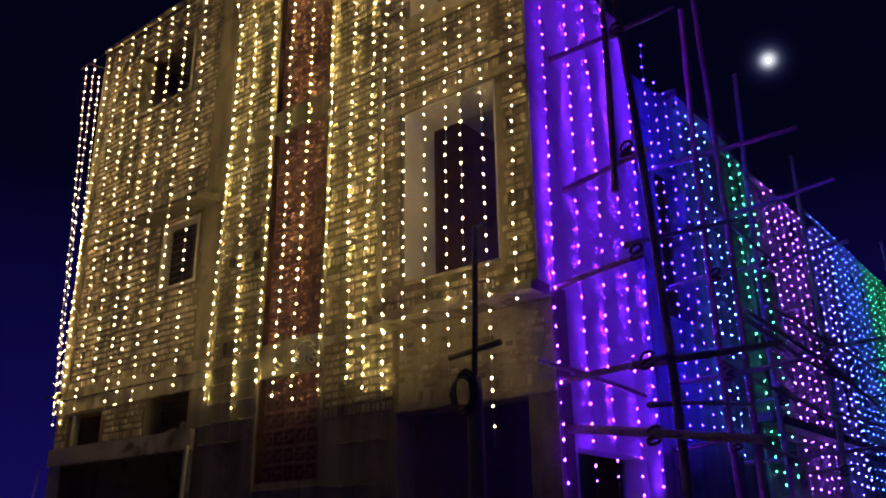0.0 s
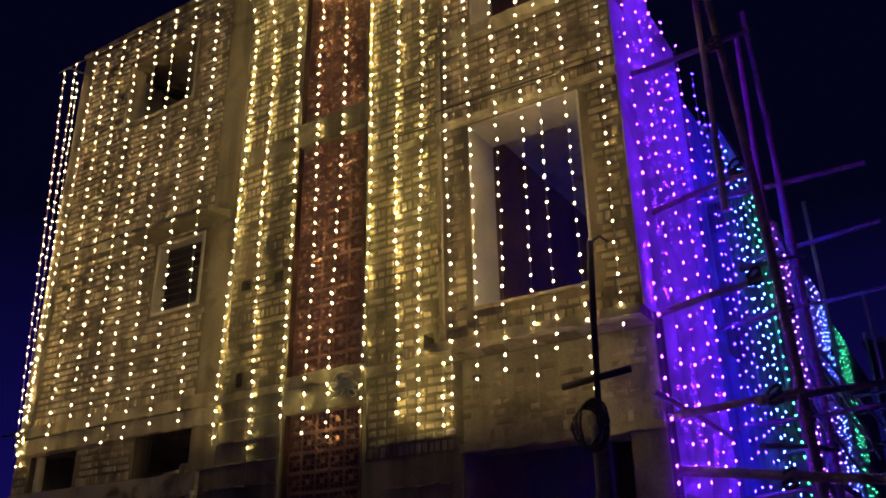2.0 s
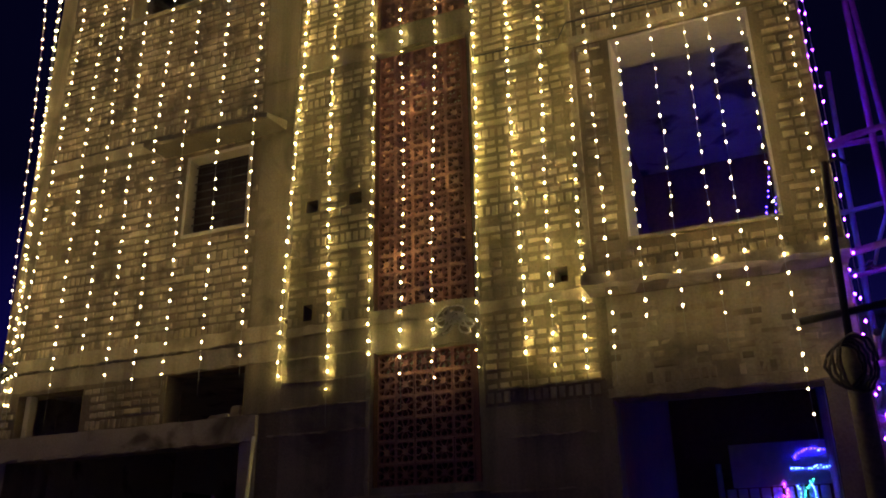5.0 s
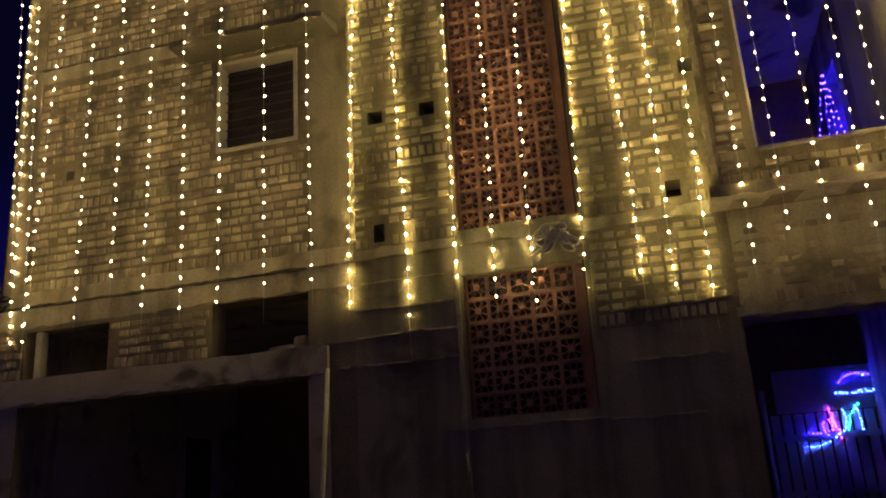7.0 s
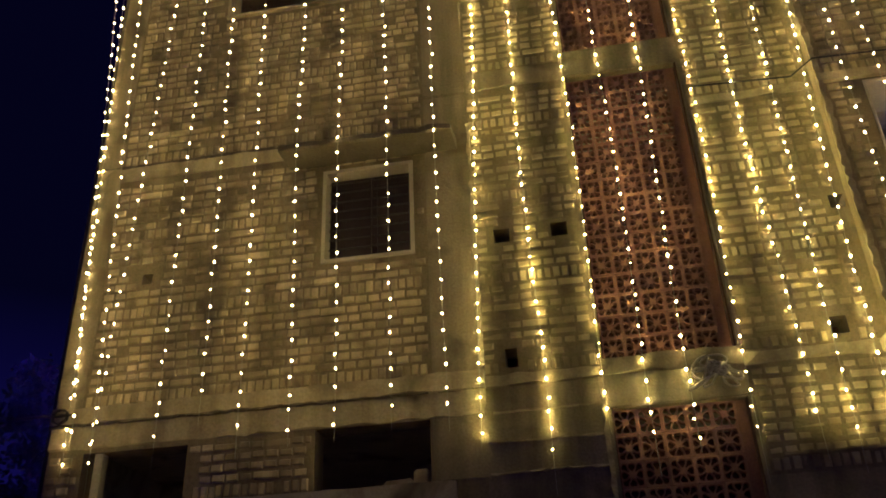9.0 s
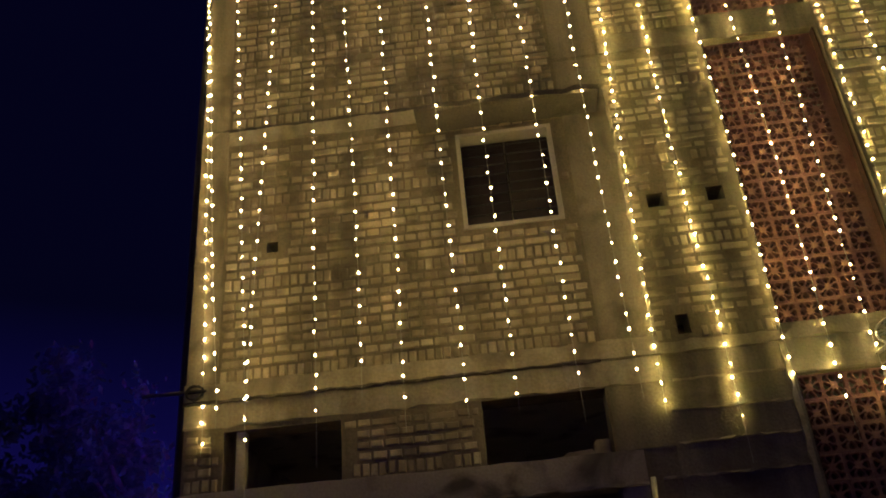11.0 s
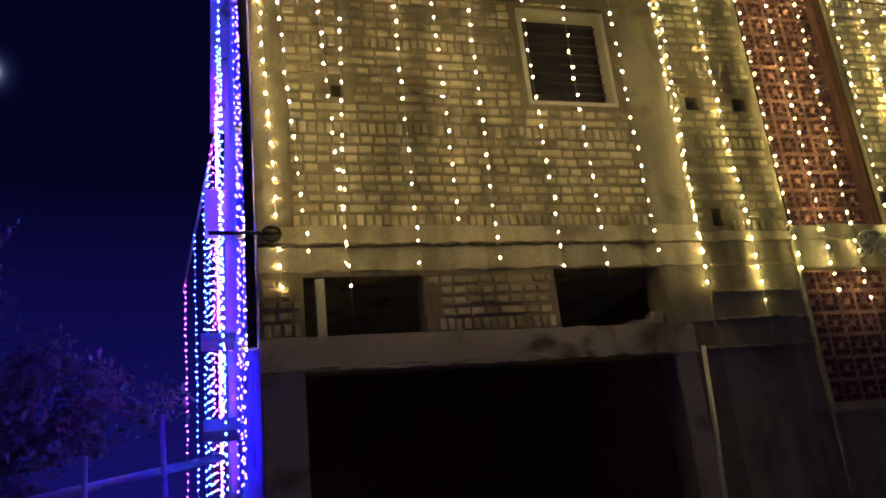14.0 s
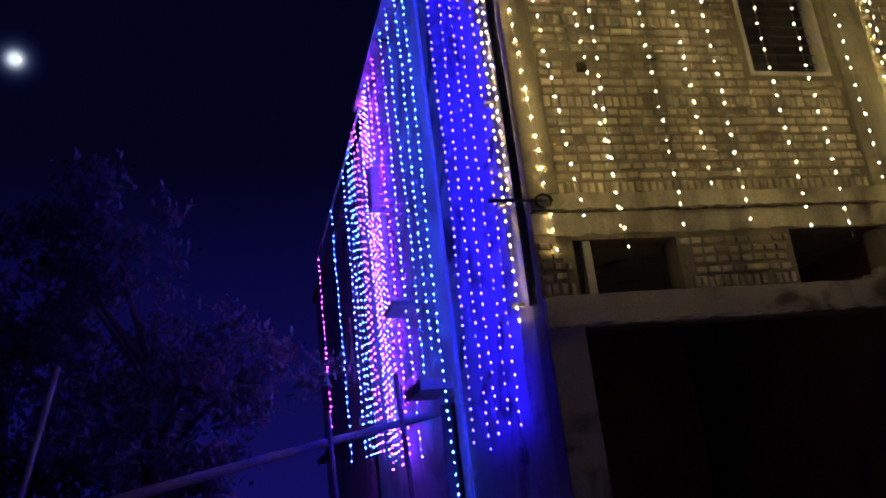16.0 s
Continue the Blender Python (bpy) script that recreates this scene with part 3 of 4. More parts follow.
for r in range(9):
    c0 = Vector((-6.86 + random.uniform(-0.12, 0.12), YF - 0.045, 3.66 + random.uniform(-0.08, 0.1)))
    q, w = random.uniform(0.05, 0.11), random.uniform(0.5, 1.0)
    loops += [c0 + Vector((q * math.cos(a), random.uniform(-0.01, 0.01), q * w * math.sin(a + r))) for a in (5.2 * k / 14 + r for k in range(15))]
tube(tang, loops, 0.009, 4, cap=False)
tagged(part("wire_tangle", tang, M_FRAME), "loose tangle of pale wire on the sill band", "wire")

# ---- scaffolding of bamboo ----
scaffold = empty("bamboo_scaffold", "lashed bamboo scaffold standing along the side wall", "scaffold")


def bamboo(name, a, b, r=0.04):
    a, b = Vector(a), Vector(b)
    n = max(3, int((b - a).length / 0.35))
    pts, rad = [], []
    bend = Vector((random.uniform(-1, 1), random.uniform(-1, 1), random.uniform(-1, 1))) * 0.012 * (b - a).length
    for i in range(n + 1):
        f = i / n
        p = a.lerp(b, f) + bend * math.sin(math.pi * f)
        for df, k in ((-0.02, 1.0), (0.0, 1.18), (0.02, 1.0)):
            pts.append(p + (b - a).normalized() * df)
            rad.append(r * k * (1 - 0.25 * f))
    return part(name, rod(pts, rad, 7), M_BAMBOO, scaffold)


def lash(p):
    bm = bmesh.new()
    for k in range(3):
        tube(bm, [(p[0] + 0.05 * math.cos(a), p[1] + 0.05 * math.sin(a), p[2] - 0.05 + 0.04 * k + 0.03 * math.sin(a + k)) for a in (2 * math.pi * j / 9 for j in range(10))], 0.014, 5, cap=False)
    part("lashing", bm, M_ROPE, scaffold, "dark rope lashing")


POSTS = ((-2.93, 6.35, 7.3), (-3.02, 8.5, 7.6), (-3.12, 10.57, 7.72), (-3.17, 13.05, 7.40), (-2.98, 18.2, 7.35), (-3.4, 22.0, 7.6))
LEVELS = (2.55, 3.25, 4.3, 5.0)
for i, (px, py, pz) in enumerate(POSTS):
    bamboo("post", (px + (0.22 if i == 0 else 0), py + 0.1, 0), (px, py - 0.03, pz), 0.042)
    if i == 1:
        bamboo("post", (px + 0.11, py + 0.25, 2.0), (px + 0.08, py + 0.2, pz + 0.5), 0.04)
    for k, z in enumerate(LEVELS):
        if i and (i + k) % 5 != 4:
            reach = 1.0 if (i + k) % 3 == 2 else 0.15
            bamboo("putlog", (XR + 0.02, py + 0.1, z - 0.02), (px + reach, py + 0.08, z + 0.06), 0.027)
            lash((px, py, z))
for k, z in enumerate(LEVELS):
    for a, b in zip(POSTS[1:], POSTS[2:]):
        if (k + int(a[1])) % 3 != 1:
            bamboo("ledger", (a[0] + 0.08, a[1] - 0.4, z + 0.05 + random.uniform(-0.06, 0.06)), (b[0] + 0.08, b[1] + 0.35, z + random.uniform(-0.06, 0.06)), 0.026)
for nm, p0, p1, r0 in (("putlog", (XR + 0.02, 6.34, 2.95), (-2.72, 6.36, 3.03), 0.034), ("putlog", (-3.0, 6.26, 2.97), (-2.2, 7.58, 3.27), 0.036), ("ledger", (-3.66, 5.88, 3.06), (-3.58, 7.7, 2.98), 0.026),
                       ("putlog", (XR + 0.02, 6.48, 6.24), (-2.75, 7.46, 6.97), 0.028), ("putlog", (XR + 0.02, 6.60, 4.84), (-2.82, 6.58, 4.98), 0.03), ("putlog", (XR + 0.02, 6.32, 3.79), (-2.85, 6.34, 3.92), 0.03),
                       ("ledger", (-2.97, 6.30, 4.02), (-2.84, 8.95, 5.02), 0.026), ("putlog", (XR + 0.02, 6.42, 2.55), (-2.0, 6.17, 2.29), 0.042), ("ledger", (-3.15, 6.85, 2.74), (-2.88, 8.62, 2.92), 0.024),
                       ("putlog", (XR + 0.02, 8.55, 5.74), (-2.07, 8.90, 5.89), 0.034), ("putlog", (XR + 0.02, 10.55, 5.70), (-2.10, 10.46, 5.82), 0.034)):
    bamboo(nm, p0, p1, r0)
for z in (2.42, 3.02, 3.95, 4.92, 6.15):
    lash((-2.90, 6.33, z))
bamboo("post", (-3.02, 6.28, 4.55), (-2.98, 6.27, 7.25), 0.032)
bamboo("brace", (-2.98, 9.0, 3.95), (-3.05, 14.2, 3.85), 0.036)
bamboo("brace", (-3.0, 9.3, 4.05), (-3.1, 15.5, 3.75), 0.036)

# ---- far houses of the lane ----
def far_house(name, x0, x1, y0, y1, h, openings, side, label):
    """A neighbour: walls with openings, storey band, flat roof."""
    top = empty(name, label, "house", "houses along the lane")
    xs = (x1 - 0.2, x1) if side > 0 else (x0, x0 + 0.2)
    bm = bmesh.new()
    for c in panel_cells(y0, y1, 0, h, openings):
        box(bm, xs[0], xs[1], c[0], c[1], c[2], c[3])
    part("side_wall", bm, M_CONCRETE if side > 0 else M_PURPLEWALL, top)
    part("front_wall", boxed(x0, xs[0] if side > 0 else x1, y0, y0 + 0.2, 0, h), M_PLASTER, top)
    part("roof", boxed(x0 - 0.1, x1 + 0.1, y0 - 0.1, y1, h, h + 0.14, bevel=0.01), M_CONCRETE, top)
    bx = (x1 + 0.001, x1 + 0.25) if side > 0 else (x0 - 0.25, x0 - 0.001)
    part("storey_band", boxed(bx[0], bx[1], y0, y1, 3.1, 3.22), M_CONCRETE, top)
    for o in openings:
        xm = xs[0] + 0.06 if side > 0 else xs[1] - 0.1
        bm = bmesh.new()
        for c in panel_cells(o[0] - 0.06, o[1] + 0.06, o[2] - 0.06, o[3] + 0.06, [o]):
            xa = x1 + 0.001 if side > 0 else x0 - 0.03
            box(bm, xa, xa + 0.029, c[0], c[1], c[2], c[3])
        fr = part("window_frame", bm, M_FRAME, top)
        part("shutter", boxed(xm, xm + 0.04, o[0], o[1], o[2], o[3]), M_GREEN if side > 0 else M_WOOD, fr, "closed painted shutter")
    return top


far_house("lane_house", -11.5, -3.75, 11.3, 17.0, 7.05, [(11.6, 13.3, 2.0, 3.0), (12.0, 13.2, 4.3, 5.6), (14.5, 15.8, 4.3, 5.6)], 1, "pale two-storey lane house behind curtains of lights")
far_house("lane_house", -11.5, -4.2, 17.1, 30.0, 7.9, [(19.0, 20.3, 4.3, 5.6), (22.5, 23.8, 4.3, 5.6)], 1, "far two-storey lane house hung with lights")
far_house("rear_house", -12.32, -12.0, 15.02, 24.0, 7.6, [(17.0, 18.0, 4.2, 5.4)], -1, "narrow rear house hung with coloured lights")

far_house("end_house", -4.2, 3.0, 32.0, 38.0, 9.9, [(34.0, 35.2, 4.2, 5.6)], -1, "pale blue-lit house closing the lane")

# side-wall sunshades
for nm, bx, lb in (("sunshade", (-12.68, -12.272, 9.2, 10.1, 2.80, 2.92), "thin concrete sunshade over the side door"),
                   ("sunshade", (-12.70, -12.272, 10.3, 10.9, 4.0, 4.08), "short concrete ledge on the side wall")):
    tagged(part(nm, boxed(*bx, bevel=0.008), M_CONCRETE), lb, "sunshade", kind="structure")

# ---- strings of lights ----
def bulb_mesh(mat, r, sub):
    bm = bmesh.new()
    bmesh.ops.create_icosphere(bm, subdivisions=sub, radius=r)
    for v in bm.verts:
        v.co.z *= 1.5
    for f in bm.faces:
        f.smooth = True
    me = bpy.data.meshes.new("bulb")
    bm.to_mesh(me)
    bm.free()
    me.materials.append(mat)
    return me


BULBS = {k: bulb_mesh(m, 0.019, 2) for k, m in GLOWS.items()}
COL_NAME = {"lilac": "pale lilac", "violet": "blue violet", "warm": "warm white", "yellow": "warm yellow", "purple": "purple", "blue": "blue", "cyan": "icy blue", "green": "green", "magenta": "magenta"}


def light_string(top, bottom, colour, group, spacing=0.143, single=True, tail=0.3, sway=0.02, r=0.0060, mid=None, hug=None, over=0.0, label=""):
    """A hanging wire with bulbs: each bulb an object where the camera passes close, one mesh on far strings."""
    top, bottom = Vector(top), Vector(bottom)
    thing = empty("light_string", label or "hanging string of %s fairy bulbs on thin wire" % COL_NAME[colour], "string lights", group)
    length = (top - bottom).length
    n = int(length / spacing)
    ph, fr = random.uniform(0, 6.28), random.uniform(0.8, 1.6)

    def at(f):
        p = top.lerp(bottom, f) if mid is None else ((1 - f) ** 2 * top + 2 * f * (1 - f) * Vector(mid) + f * f * bottom)
        if hug:
            # leaves the roof edge, then lies close along the wall
            p = top.lerp(bottom, f)
            p.y = YF - hug - max(0.0, OFF - hug) * max(0.0, 1 - f * length / 0.9) ** 2
        if over:
            # pushed out where it crosses the sunshade
            p.y -= over * math.exp(-((p.z - 5.98) / 0.8) ** 2)
        w = sway * math.sin(ph + fr * f * length)
        return p + Vector((w, 0.4 * w, 0))

    pts = [at(i / (2 * n)) for i in range(2 * n + 1)]
    pts.append(pts[-1] + Vector((random.uniform(-0.01, 0.01), 0, -tail)))
    part("wire", tube(bmesh.new(), pts, 0.0022, 3, cap=False), M_WIRE, thing)
    places = []
    for i in range(n + 1):
        p = at((i + random.uniform(-0.18, 0.18)) / n if 0 < i < n else i / n)
        places.append(p + Vector((random.gauss(0, 0.005), random.gauss(0, 0.004), -0.012)))
    if single:
        for p in places:
            ob = new("bulb", BULBS[colour])
            k = (random.uniform(0.82, 1.14) if random.random() > 0.06 else 0.6) * r / 0.019
            ob.location, ob.scale, ob.parent = p, (k, k, k), thing
    else:
        bm = bmesh.new()
        for p in places:
            k = random.uniform(0.75, 1.1)
            bmesh.ops.create_icosphere(bm, subdivisions=1, radius=r * k, matrix=Matrix.Translation(p))
        part("bulbs", bm, GLOWS[colour], thing, kind="stuff")
    return thing


# front curtain: place along the wall at top and foot, the foot's height, and how far it hangs off the wall
OFF, CLOSE = 0.36, 0.046
FRONT = (
    (-12.36, -12.11, 3.40, 0.035, 0.03), (-12.31, -11.94, 3.60, 0.30, 0.24), (-11.957, -11.678, 3.30, 0.36, 0.36), (-11.458, -11.686, 3.48, 0.36, 0.32),
    (-11.188, -11.153, 3.47, 0.34, 0.34), (-10.891, -10.820, 3.82, 0.33, 0.31), (-10.537, -10.522, 3.52, 0.34, 0.26), (-10.125, -10.069, 3.41, 0.34, 0.385),
    (-9.737, -9.706, 3.42, 0.36, 0.385), (-9.323, -9.265, 3.52, 0.38, 0.40), (-8.887, -8.846, 3.51, 0.38, 0.37),
    (-8.467, -8.632, 3.36, OFF, CLOSE), (-8.163, -8.138, 3.19, OFF, CLOSE), (-7.721, -7.677, 3.46, OFF, CLOSE), (-7.361, -7.364, 3.25, OFF, CLOSE), (-6.968, -7.064, 3.18, OFF, CLOSE),
    (-6.566, -6.639, 3.23, OFF, CLOSE), (-6.240, -6.240, 3.31, OFF, CLOSE), (-5.900, -5.982, 3.17, OFF, CLOSE), (-5.531, -5.735, 3.13, OFF, CLOSE),
)
for xt, xb, zb, d0, d1 in FRONT:
    lies = d1 == CLOSE
    light_string((xt, YF - d0, HANG - 0.01), (xb, YF - d1, zb), "yellow" if lies else "warm", "curtain of warm lights on the front", tail=random.uniform(0.1, 0.45),
                 spacing=0.135 if lies else 0.143, sway=0.016 if lies else 0.006, hug=d1 if lies else None, over=max(0.0, 0.39 - d0) if -10.3 < xt < -8.7 else 0.0)
# strings over the projecting bay hang clear of it
for xt, xb, zb in ((-5.416, -5.438, 3.19), (-5.196, -5.166, 3.40), (-4.881, -4.896, 3.44), (-4.613, -4.607, 3.35), (-4.406, -4.413, 3.54), (-4.174, -4.146, 2.57), (-3.775, -3.844, 3.64)):
    light_string((xt, YF - OFF, HANG - 0.01), (xb, YF - OFF - 0.005, zb), "warm", "curtain of warm lights on the front", tail=random.uniform(0.1, 0.3), sway=0.008)

# right side wall
RS = [(6.24, "purple", 9.2, 2.1), (6.74, "purple", 9.0, 1.95), (7.19, "purple", 8.6, 2.2), (7.64, "purple", 7.6, 2.05), (8.11, "purple", 7.58, 2.15), (8.52, "blue", 7.4, 2.6)]
for y in (8.80, 9.12, 9.45):
    RS.append((y, "blue", 7.0, random.uniform(2.6, 2.9)))
for y in (9.78, 10.1, 10.4, 10.72):
    RS.append((y, "cyan", 6.95, random.uniform(2.5, 2.9)))
for y in (11.45, 11.85, 12.3):
    RS.append((y, "green", 7.0, random.uniform(2.3, 2.6)))
for y in (12.9, 13.3, 13.7, 14.1, 14.5, 14.9):
    RS.append((y, "lilac", 7.05, random.uniform(2.2, 2.5)))
for y in (15.4, 15.8, 16.2, 16.6):
    RS.append((y, "violet", 7.1, random.uniform(2.3, 2.6)))
for y, c, zt, zb in RS:
    near = c == "purple" and y < 8.2
    light_string((XR + (0.07 if near else 0.13 if y < 11.2 else 0.066), y, zt), (XR + (0.05 if near else 0.12), y + random.uniform(-0.04, 0.04), zb), c, "curtain of coloured lights on the side", spacing=0.165, r=0.0071 if y < 11 else 0.0075, sway=0.01)
for i in range(16):
    y = 17.4 + 0.42 * i
    light_string((-4.05, y, 7.95), (-4.05, y, 2.6), "green" if i > 9 else "cyan", "curtain of coloured lights down the lane", spacing=0.18, single=False, r=0.0084, sway=0.01)

# left side wall
FARSIDE = "curtain of coloured lights on the far side"
for y, c, zb in ((6.44, "warm", 3.9), (6.60, "warm", 2.95), (6.87, "blue", 2.15), (7.20, "blue", 2.2), (7.53, "blue", 2.15), (7.89, "blue", 2.05), (8.33, "blue", 2.15)):
    light_string((XL - 0.014, y, HANG - 0.01), (XL - 0.085, y + 0.06, zb), c, FARSIDE, spacing=0.105, r=0.0060 if c == "warm" else 0.0076, sway=0.012)
for y, c, zb in ((8.98, "cyan", 1.7), (9.42, "cyan", 3.3), (9.95, "cyan", 3.0), (10.55, "cyan", 2.2), (11.25, "purple", 2.3),
                 (11.8, "purple", 2.2), (12.05, "cyan", 2.4), (12.25, "magenta", 2.4), (12.4, "cyan", 2.3), (12.55, "magenta", 2.4), (12.7, "magenta", 2.2), (12.85, "cyan", 2.4)):
    light_string((-12.46, y, 8.04), (-12.46, y, zb), c, FARSIDE, spacing=0.105, r=0.0072, sway=0.012)
for y, c in ((13.05, "magenta"), (13.2, "magenta"), (13.35, "cyan"), (13.5, "cyan"), (13.65, "cyan"), (13.9, "cyan"), (14.7, "cyan"), (15.75, "magenta")):
    f = (y - 12.95) / 2.9
    light_string((-12.49 - 0.52 * f, y, 7.92 - 1.62 * f), (-12.49 - 0.50 * f, y, 2.5), c, FARSIDE, spacing=0.12, r=0.0078, sway=0.008)
part("hanging_rail", rod([(-12.46, 12.8, 8.0), (-13.04, 15.95, 6.28)], 0.02, 6), M_BAMBOO)
tagged(bpy.data.objects["hanging_rail"], "sloping bamboo rail from which lights hang", "rail")
# blue bundle in the side opening, and the garland at the back of the shop
for k in range(4):
    light_string((-4.05 + 0.01 * k, 9.2, 6.095), (-4.18 + 0.085 * k, 9.16, 5.36), "blue", "blue bundle in the side opening", spacing=0.09, r=0.0054, tail=0.02)
GARLAND = "garland at the back of the shop"
for k, (c, p0, pm, p1) in enumerate((
        ("blue", (-4.30, 10.243, 2.77), (-4.20, 10.243, 2.90), (-3.98, 10.243, 2.84)), ("cyan", (-4.12, 10.243, 2.80), (-4.05, 10.243, 2.88), (-3.98, 10.243, 2.80)),
        ("cyan", (-4.37, 10.243, 2.66), (-4.2, 10.243, 2.64), (-4.02, 10.243, 2.65)), ("cyan", (-4.18, 10.243, 2.64), (-4.1, 10.243, 2.70), (-4.0, 10.243, 2.66)),
        ("magenta", (-4.45, 10.243, 2.49), (-4.40, 10.243, 2.40), (-4.45, 10.243, 2.26)), ("magenta", (-4.50, 10.243, 2.36), (-4.42, 10.243, 2.32), (-4.40, 10.243, 2.16)),
        ("green", (-4.19, 10.243, 2.52), (-4.30, 10.243, 2.42), (-4.32, 10.243, 2.24)), ("cyan", (-4.30, 10.243, 2.46), (-4.22, 10.243, 2.30), (-4.42, 10.243, 2.17)),
        ("cyan", (-4.22, 10.243, 2.50), (-4.17, 10.243, 2.40), (-4.19, 10.243, 2.24)), ("blue", (-4.72, 10.243, 2.24), (-4.6, 10.243, 2.20), (-4.48, 10.243, 2.26)),
        ("cyan", (-4.79, 10.243, 2.09), (-4.68, 10.243, 2.06), (-4.54, 10.243, 2.13)), ("blue", (-4.54, 10.243, 2.34), (-4.58, 10.243, 2.30), (-4.50, 10.243, 2.2)))):
    light_string(p0, p1, c, GARLAND, spacing=0.036, r=0.0048, tail=0.02, sway=0.03, mid=pm)
gate = empty("folding_gate", "pale metal folding gate lit blue at the back of the shop", "gate")
for k in range(9):
    part("slat", boxed(-5.10 + 0.125 * k, -5.0 + 0.125 * k, 10.28, 10.31, 0, 2.45, bevel=0.006), M_SHEET, gate)
part("rail", boxed(-5.12, -3.97, 10.25, 10.28, 2.15, 2.22, bevel=0.006), M_SHEET, gate)
part("rail", boxed(-5.12, -3.97, 10.25, 10.28, 1.55, 1.60, bevel=0.006), M_SHEET, gate)
part("header_panel", boxed(-5.02, -3.97, 10.255, 10.28, 2.46, 2.95, bevel=0.006), M_SHEET, gate)
part("gate_post", rod([(-5.17, 10.27, 0), (-5.16, 10.27, 2.74)], 0.035, 10), M_SHEET, gate)

tagged(part("window_hood", boxed(-12.64, XL - 0.031, 11.35, 11.64, 5.74, 6.36, bevel=0.01), M_PURPLEWALL), "boxed pale concrete hood on the rear side wall", "sunshade", kind="structure")

tagged(part("door_1", boxed(XL + 0.10, XL + 0.14, 9.25, 9.95, 0.2, 2.72, bevel=0.004), M_WOOD), "closed dark wooden side door", "door", kind="structure")

# ---- moon ----
bm = bmesh.new()
bmesh.ops.create_uvsphere(bm, u_segments=24, v_segments=16, radius=12.0)
mo = part("moon", bm, M_MOON)
mo.location = MOON * 4500
tagged(mo, "full moon glowing through thin haze", "moon", kind="structure")

# ---- tree behind the house ----
def tree(x, y, h, spread, seed, label):
    rnd = random.Random(seed)
    top = empty("tree", label, "tree", "trees behind the house", at=(x, y, 0))
    bm = bmesh.new()
    tube(bm, [(0, 0, 0), (0.1, 0.05, h * 0.25), (0.0, 0.15, h * 0.5), (0.15, 0.1, h * 0.8)], [0.22, 0.17, 0.12, 0.04], 8)
    tips = []
    for i in range(11):
        a, z0 = rnd.uniform(0, 6.28), h * rnd.uniform(0.25, 0.7)
        l = spread * rnd.uniform(0.5, 1.0)
        tip = Vector((l * math.cos(a), l * math.sin(a), z0 + rnd.uniform(0.1, 0.35) * h))
        tube(bm, [(0.08, 0.08, z0), tip * 0.5 + Vector((0, 0, z0 * 0.52)), tip], [0.07, 0.045, 0.015], 5)
        tips += [tip, tip * 0.7 + Vector((0, 0, z0 * 0.3))]
    part("trunk", bm, M_BARK, top)
    vs, fs = [], []
    for t in tips:
        for c in range(9):
            cc = t + Vector((rnd.gauss(0, 0.45), rnd.gauss(0, 0.45), rnd.gauss(0, 0.4))) * spread * 0.35
            for k in range(70):
                p = cc + Vector((rnd.gauss(0, 1), rnd.gauss(0, 1), rnd.gauss(0, 0.8))) * 0.17 * spread * 0.4
                u = Vector((rnd.gauss(0, 1), rnd.gauss(0, 1), rnd.gauss(0, 1))).normalized()
                v = u.orthogonal().normalized()
                s = rnd.uniform(0.045, 0.10)
                b = len(vs)
                vs += [p - u * s, p + v * s * 0.45, p + u * s, p - v * s * 0.45]
                fs.append((b, b + 1, b + 2, b + 3))
    me = bpy.data.meshes.new("crown")
    me.from_pydata(vs, [], fs)
    me.materials.append(M_LEAF)
    cr = new("crown", me)
    cr.parent = top
    return top


tree(-15.9, 13.6, 6.2, 2.2, 3, "dark leafy tree lit faintly blue behind the house")
tree(-18.2, 14.6, 5.6, 2.6, 5, "tall dark leafy tree standing in the shadow")
tree(-21.5, 17.0, 6.2, 2.6, 8, "dark leafy tree lit faintly blue behind the house")

# loose bamboo rails near the side passage
for a, b, r, lb in (((-16.6, 8.0, 1.75), (-12.5, 9.3, 2.55), 0.05, "long bamboo rail tied across the side passage"), ((-16.85, 8.0, 0), (-16.05, 8.0, 3.08), 0.03, "thin leaning bamboo stake"),
                    ((-12.95, 8.6, 0), (-13.05, 8.6, 2.9), 0.03, "upright bamboo stake of the side fence"), ((-13.7, 8.8, 0), (-13.72, 8.8, 2.6), 0.03, "upright bamboo stake of the side fence")):
    tagged(part("bamboo_pole", rod([a, [(p + q) / 2 + 0.02 for p, q in zip(a, b)], b], [r, r * 0.9, r * 0.75], 8), M_BAMBOO), lb, "pole", "bamboo of the side fence")


# ---- bricks of the front, last ----
def brick_mesh(w, h, rnd):
    """A worn, uneven brick face, proud of the mortar, with softened edges."""
    c, d = 0.011, 0.019
    vs = [(x + rnd.uniform(-k, k) * 0.5, y + rnd.uniform(-k, k) * 0.25, z + rnd.uniform(-k, k) * 0.45)
          for y, k in ((0.003, 0), (-d + 0.006, 0.006), (-d, c)) for x, z in ((-w / 2 + k, -h / 2 + k), (w / 2 - k, -h / 2 + k), (w / 2 - k, h / 2 - k), (-w / 2 + k, h / 2 - k))]
    fs = [(8, 9, 10, 11)] + [(a + i, a + (i + 1) % 4, a + 4 + (i + 1) % 4, a + 4 + i) for a in (0, 4) for i in range(4)]
    return vs, fs


SHAPES = {"stretcher": (0.208, 0.061), "header": (0.100, 0.061), "upright": (0.059, 0.098)}
SHARED = {}
wear = random.Random(7)
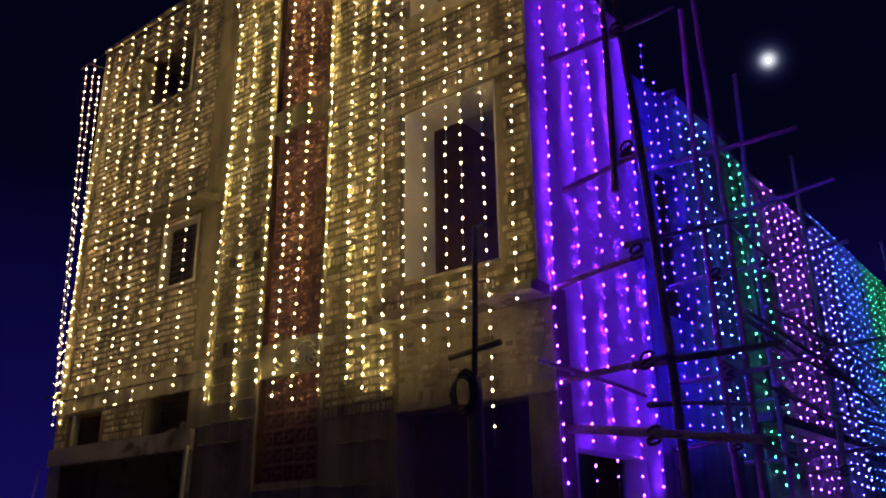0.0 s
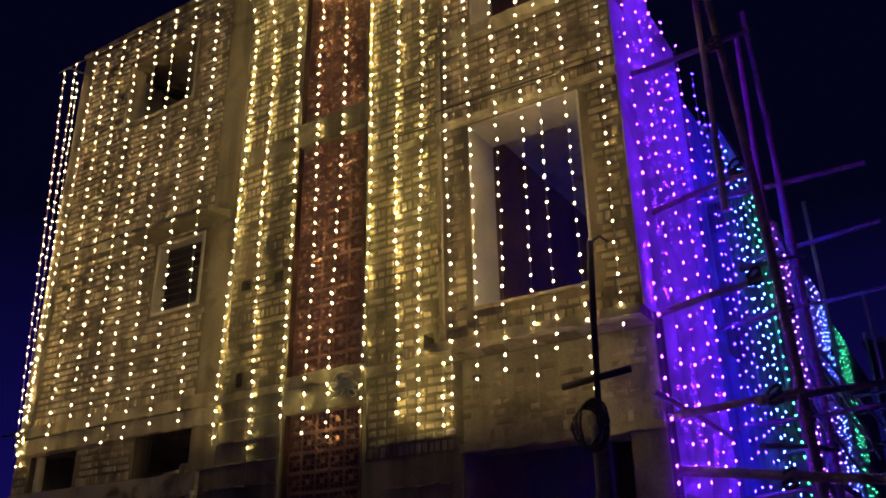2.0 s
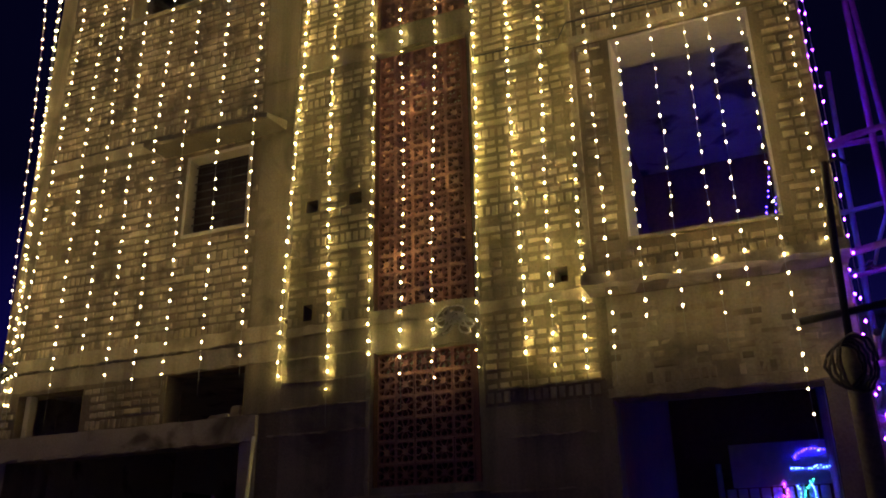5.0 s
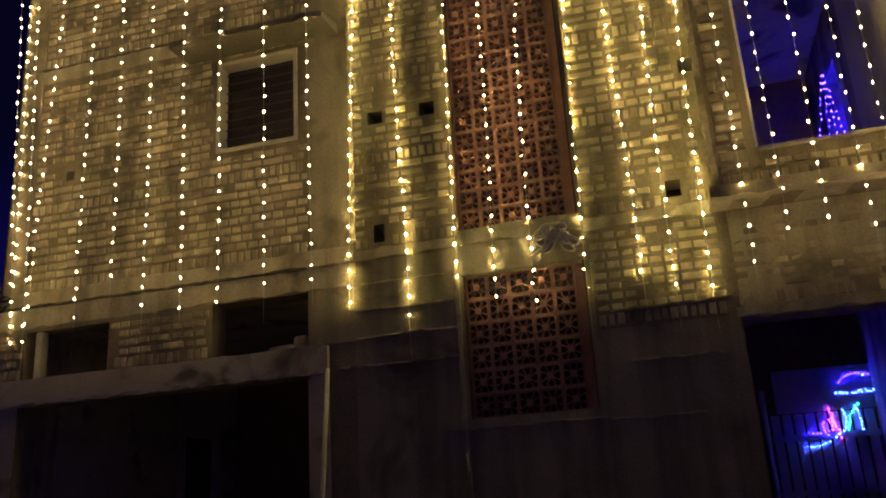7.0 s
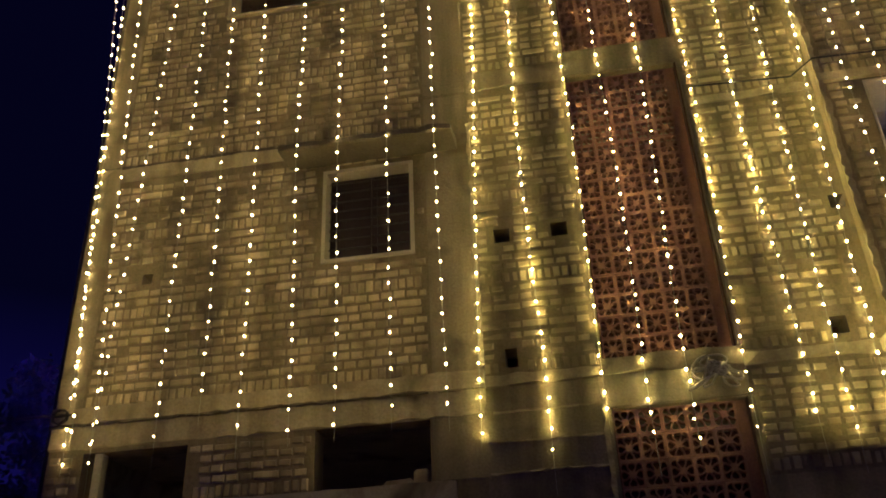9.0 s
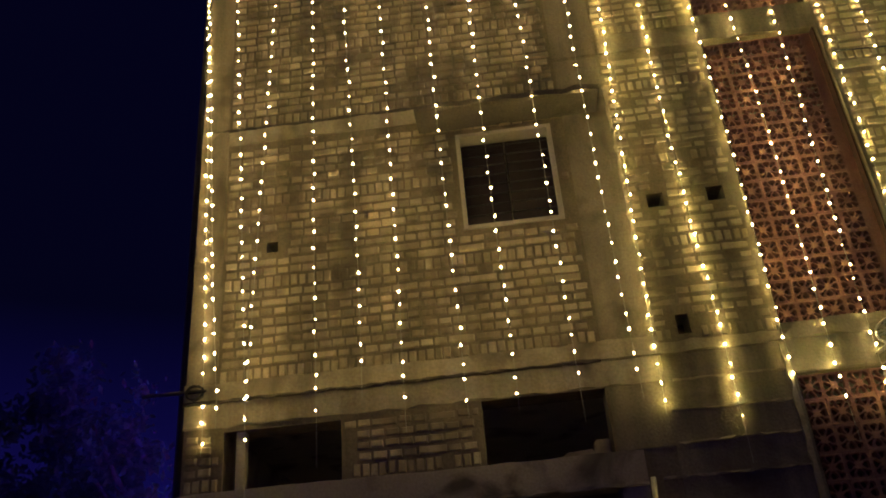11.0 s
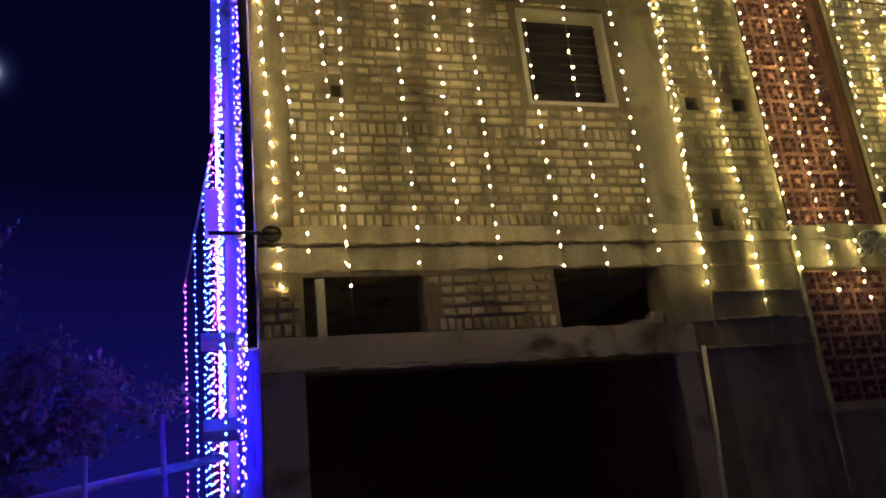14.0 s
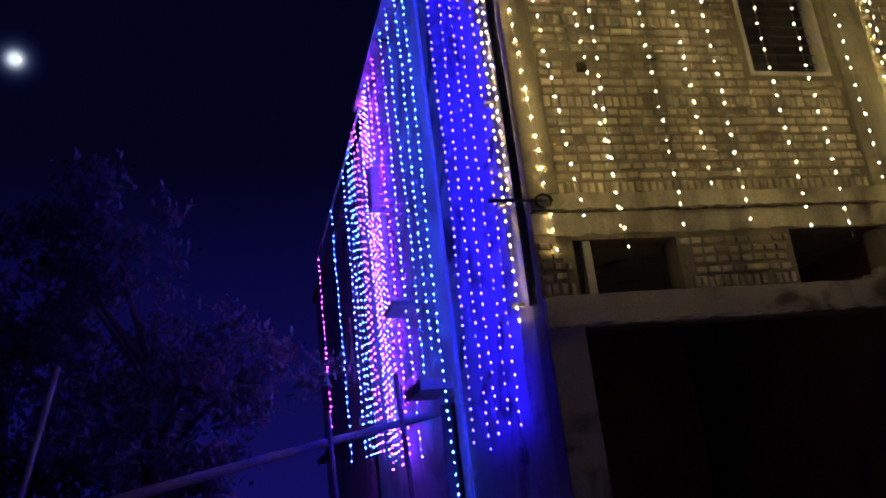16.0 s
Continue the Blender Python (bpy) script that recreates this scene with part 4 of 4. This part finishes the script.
for k, (w, h) in SHAPES.items():
    SHARED[k] = []
    for n in range(6):
        vs, fs = brick_mesh(w, h, wear)
        me = bpy.data.meshes.new("brick_" + k)
        me.from_pydata(vs, [], fs)
        me.materials.append(M_BRICK)
        SHARED[k].append(me)


def lay(x0, x1, z0, z1, holes, face, singles, seed):
    """Courses of bricks over a panel; those in the stretch `singles` are objects, the rest one mesh."""
    rnd = random.Random(seed)
    vs, fs, made = [], [], []
    z, course = z0 + 0.004, 0
    while z < z1 - 0.061:
        kind = "upright" if course % 9 == 0 and z < z1 - 0.10 else ("header")
        hgt = SHAPES[kind][1]
        x = x0 + 0.006 - rnd.uniform(0, 0.02)
        mixed = rnd.random() < 0.6
        i = 0
        while x < x1 - 0.05:
            k = kind
            if kind != "upright" and mixed:
                k = "stretcher" if rnd.random() < 0.28 else "header"
            w = min(SHAPES[k][0] * rnd.uniform(0.93, 1.05), x1 - x - 0.004)
            if w < 0.04:
                break
            cx, cz = x + w / 2, z + hgt / 2 + rnd.uniform(-0.004, 0.004)
            ok = all(not (h[0] - 0.02 < cx + w / 2 and cx - w / 2 < h[1] + 0.02 and h[2] - 0.03 < cz + hgt / 2 and cz - hgt / 2 < h[3] + 0.03) for h in holes)
            if ok and rnd.random() > 0.012:
                s = w / SHAPES[k][0]
                out = rnd.uniform(-0.004, 0.012)
                tilt = rnd.uniform(-0.03, 0.03)
                if singles and singles[0] < cx < singles[1] and singles[2] < cz < singles[3]:
                    made.append((k, cx, face + out, cz, s, tilt))
                else:
                    bv, bf = brick_mesh(w, hgt, rnd)
                    b = len(vs)
                    vs += [(cx + p[0] - tilt * p[2], face + out + p[1], cz + p[2] + tilt * p[0]) for p in bv]
                    fs += [tuple(q + b for q in f) for f in bf]
            x += w + rnd.uniform(0.006, 0.016)
            i += 1
        z += hgt + 0.0225
        course += 1
    return vs, fs, made


def lay_all(parent, panels, face):
    vs, fs = [], []
    for n, (x0, x1, z0, z1, singles) in enumerate(panels):
        v, f, made = lay(x0, x1, z0, z1, FRONT_HOLES + HOLES, face, singles, 40 + n)
        b = len(vs)
        vs += v
        fs += [tuple(q + b for q in t) for t in f]
        for k, x, y, z, s, tilt in made:
            ob = new("brick", wear.choice(SHARED[k]))
            ob.location, ob.scale, ob.rotation_euler, ob.parent = (x, y, z), (s, 1, 1), (0, -tilt, 0), parent
    me = bpy.data.meshes.new("brickwork")
    me.from_pydata(vs, [], fs)
    me.materials.append(M_BRICK)
    ob = new("brickwork", me)
    ob.parent = parent
    tagged(ob, kind="stuff")


lay_all(front_wall, (
    (XL + 0.27, -9.04, 3.86, 6.12, (-11.9, -10.3, 3.86, 4.75)),
    (XL + 0.27, -9.04, 6.30, ROOF - 0.05, None),
    (-11.03, -10.0, 3.02, 3.50, None), (XL + 0.02, -11.99, 3.02, 3.50, None),
), YC)
lay_all(front_wall, (
    (-8.60, -7.71, 3.81, 6.60, None), (-8.60, -7.71, 6.84, ROOF - 0.05, None),
    (-6.62, -5.66, 3.81, 6.10, None), (-6.62, -5.66, 6.22, ROOF - 0.05, None),
    (-6.60, -5.62, 2.9, 3.70, None),
), YC + 0.008)
lay_all(front_wall, ((-5.55, XR - 0.02, 2.94, 3.64, None),), YC + 0.009)
bay = bpy.data.objects["wall_bay"]
lay_all(bay, ((-5.54, XR - 0.01, 3.80, 5.99, (-5.6, -3.7, 3.8, 5.80)), (-5.54, XR - 0.01, 6.09, 6.97, None), (-5.54, XR - 0.01, 7.11, ROOF - 0.02, None)), YB + 0.02)
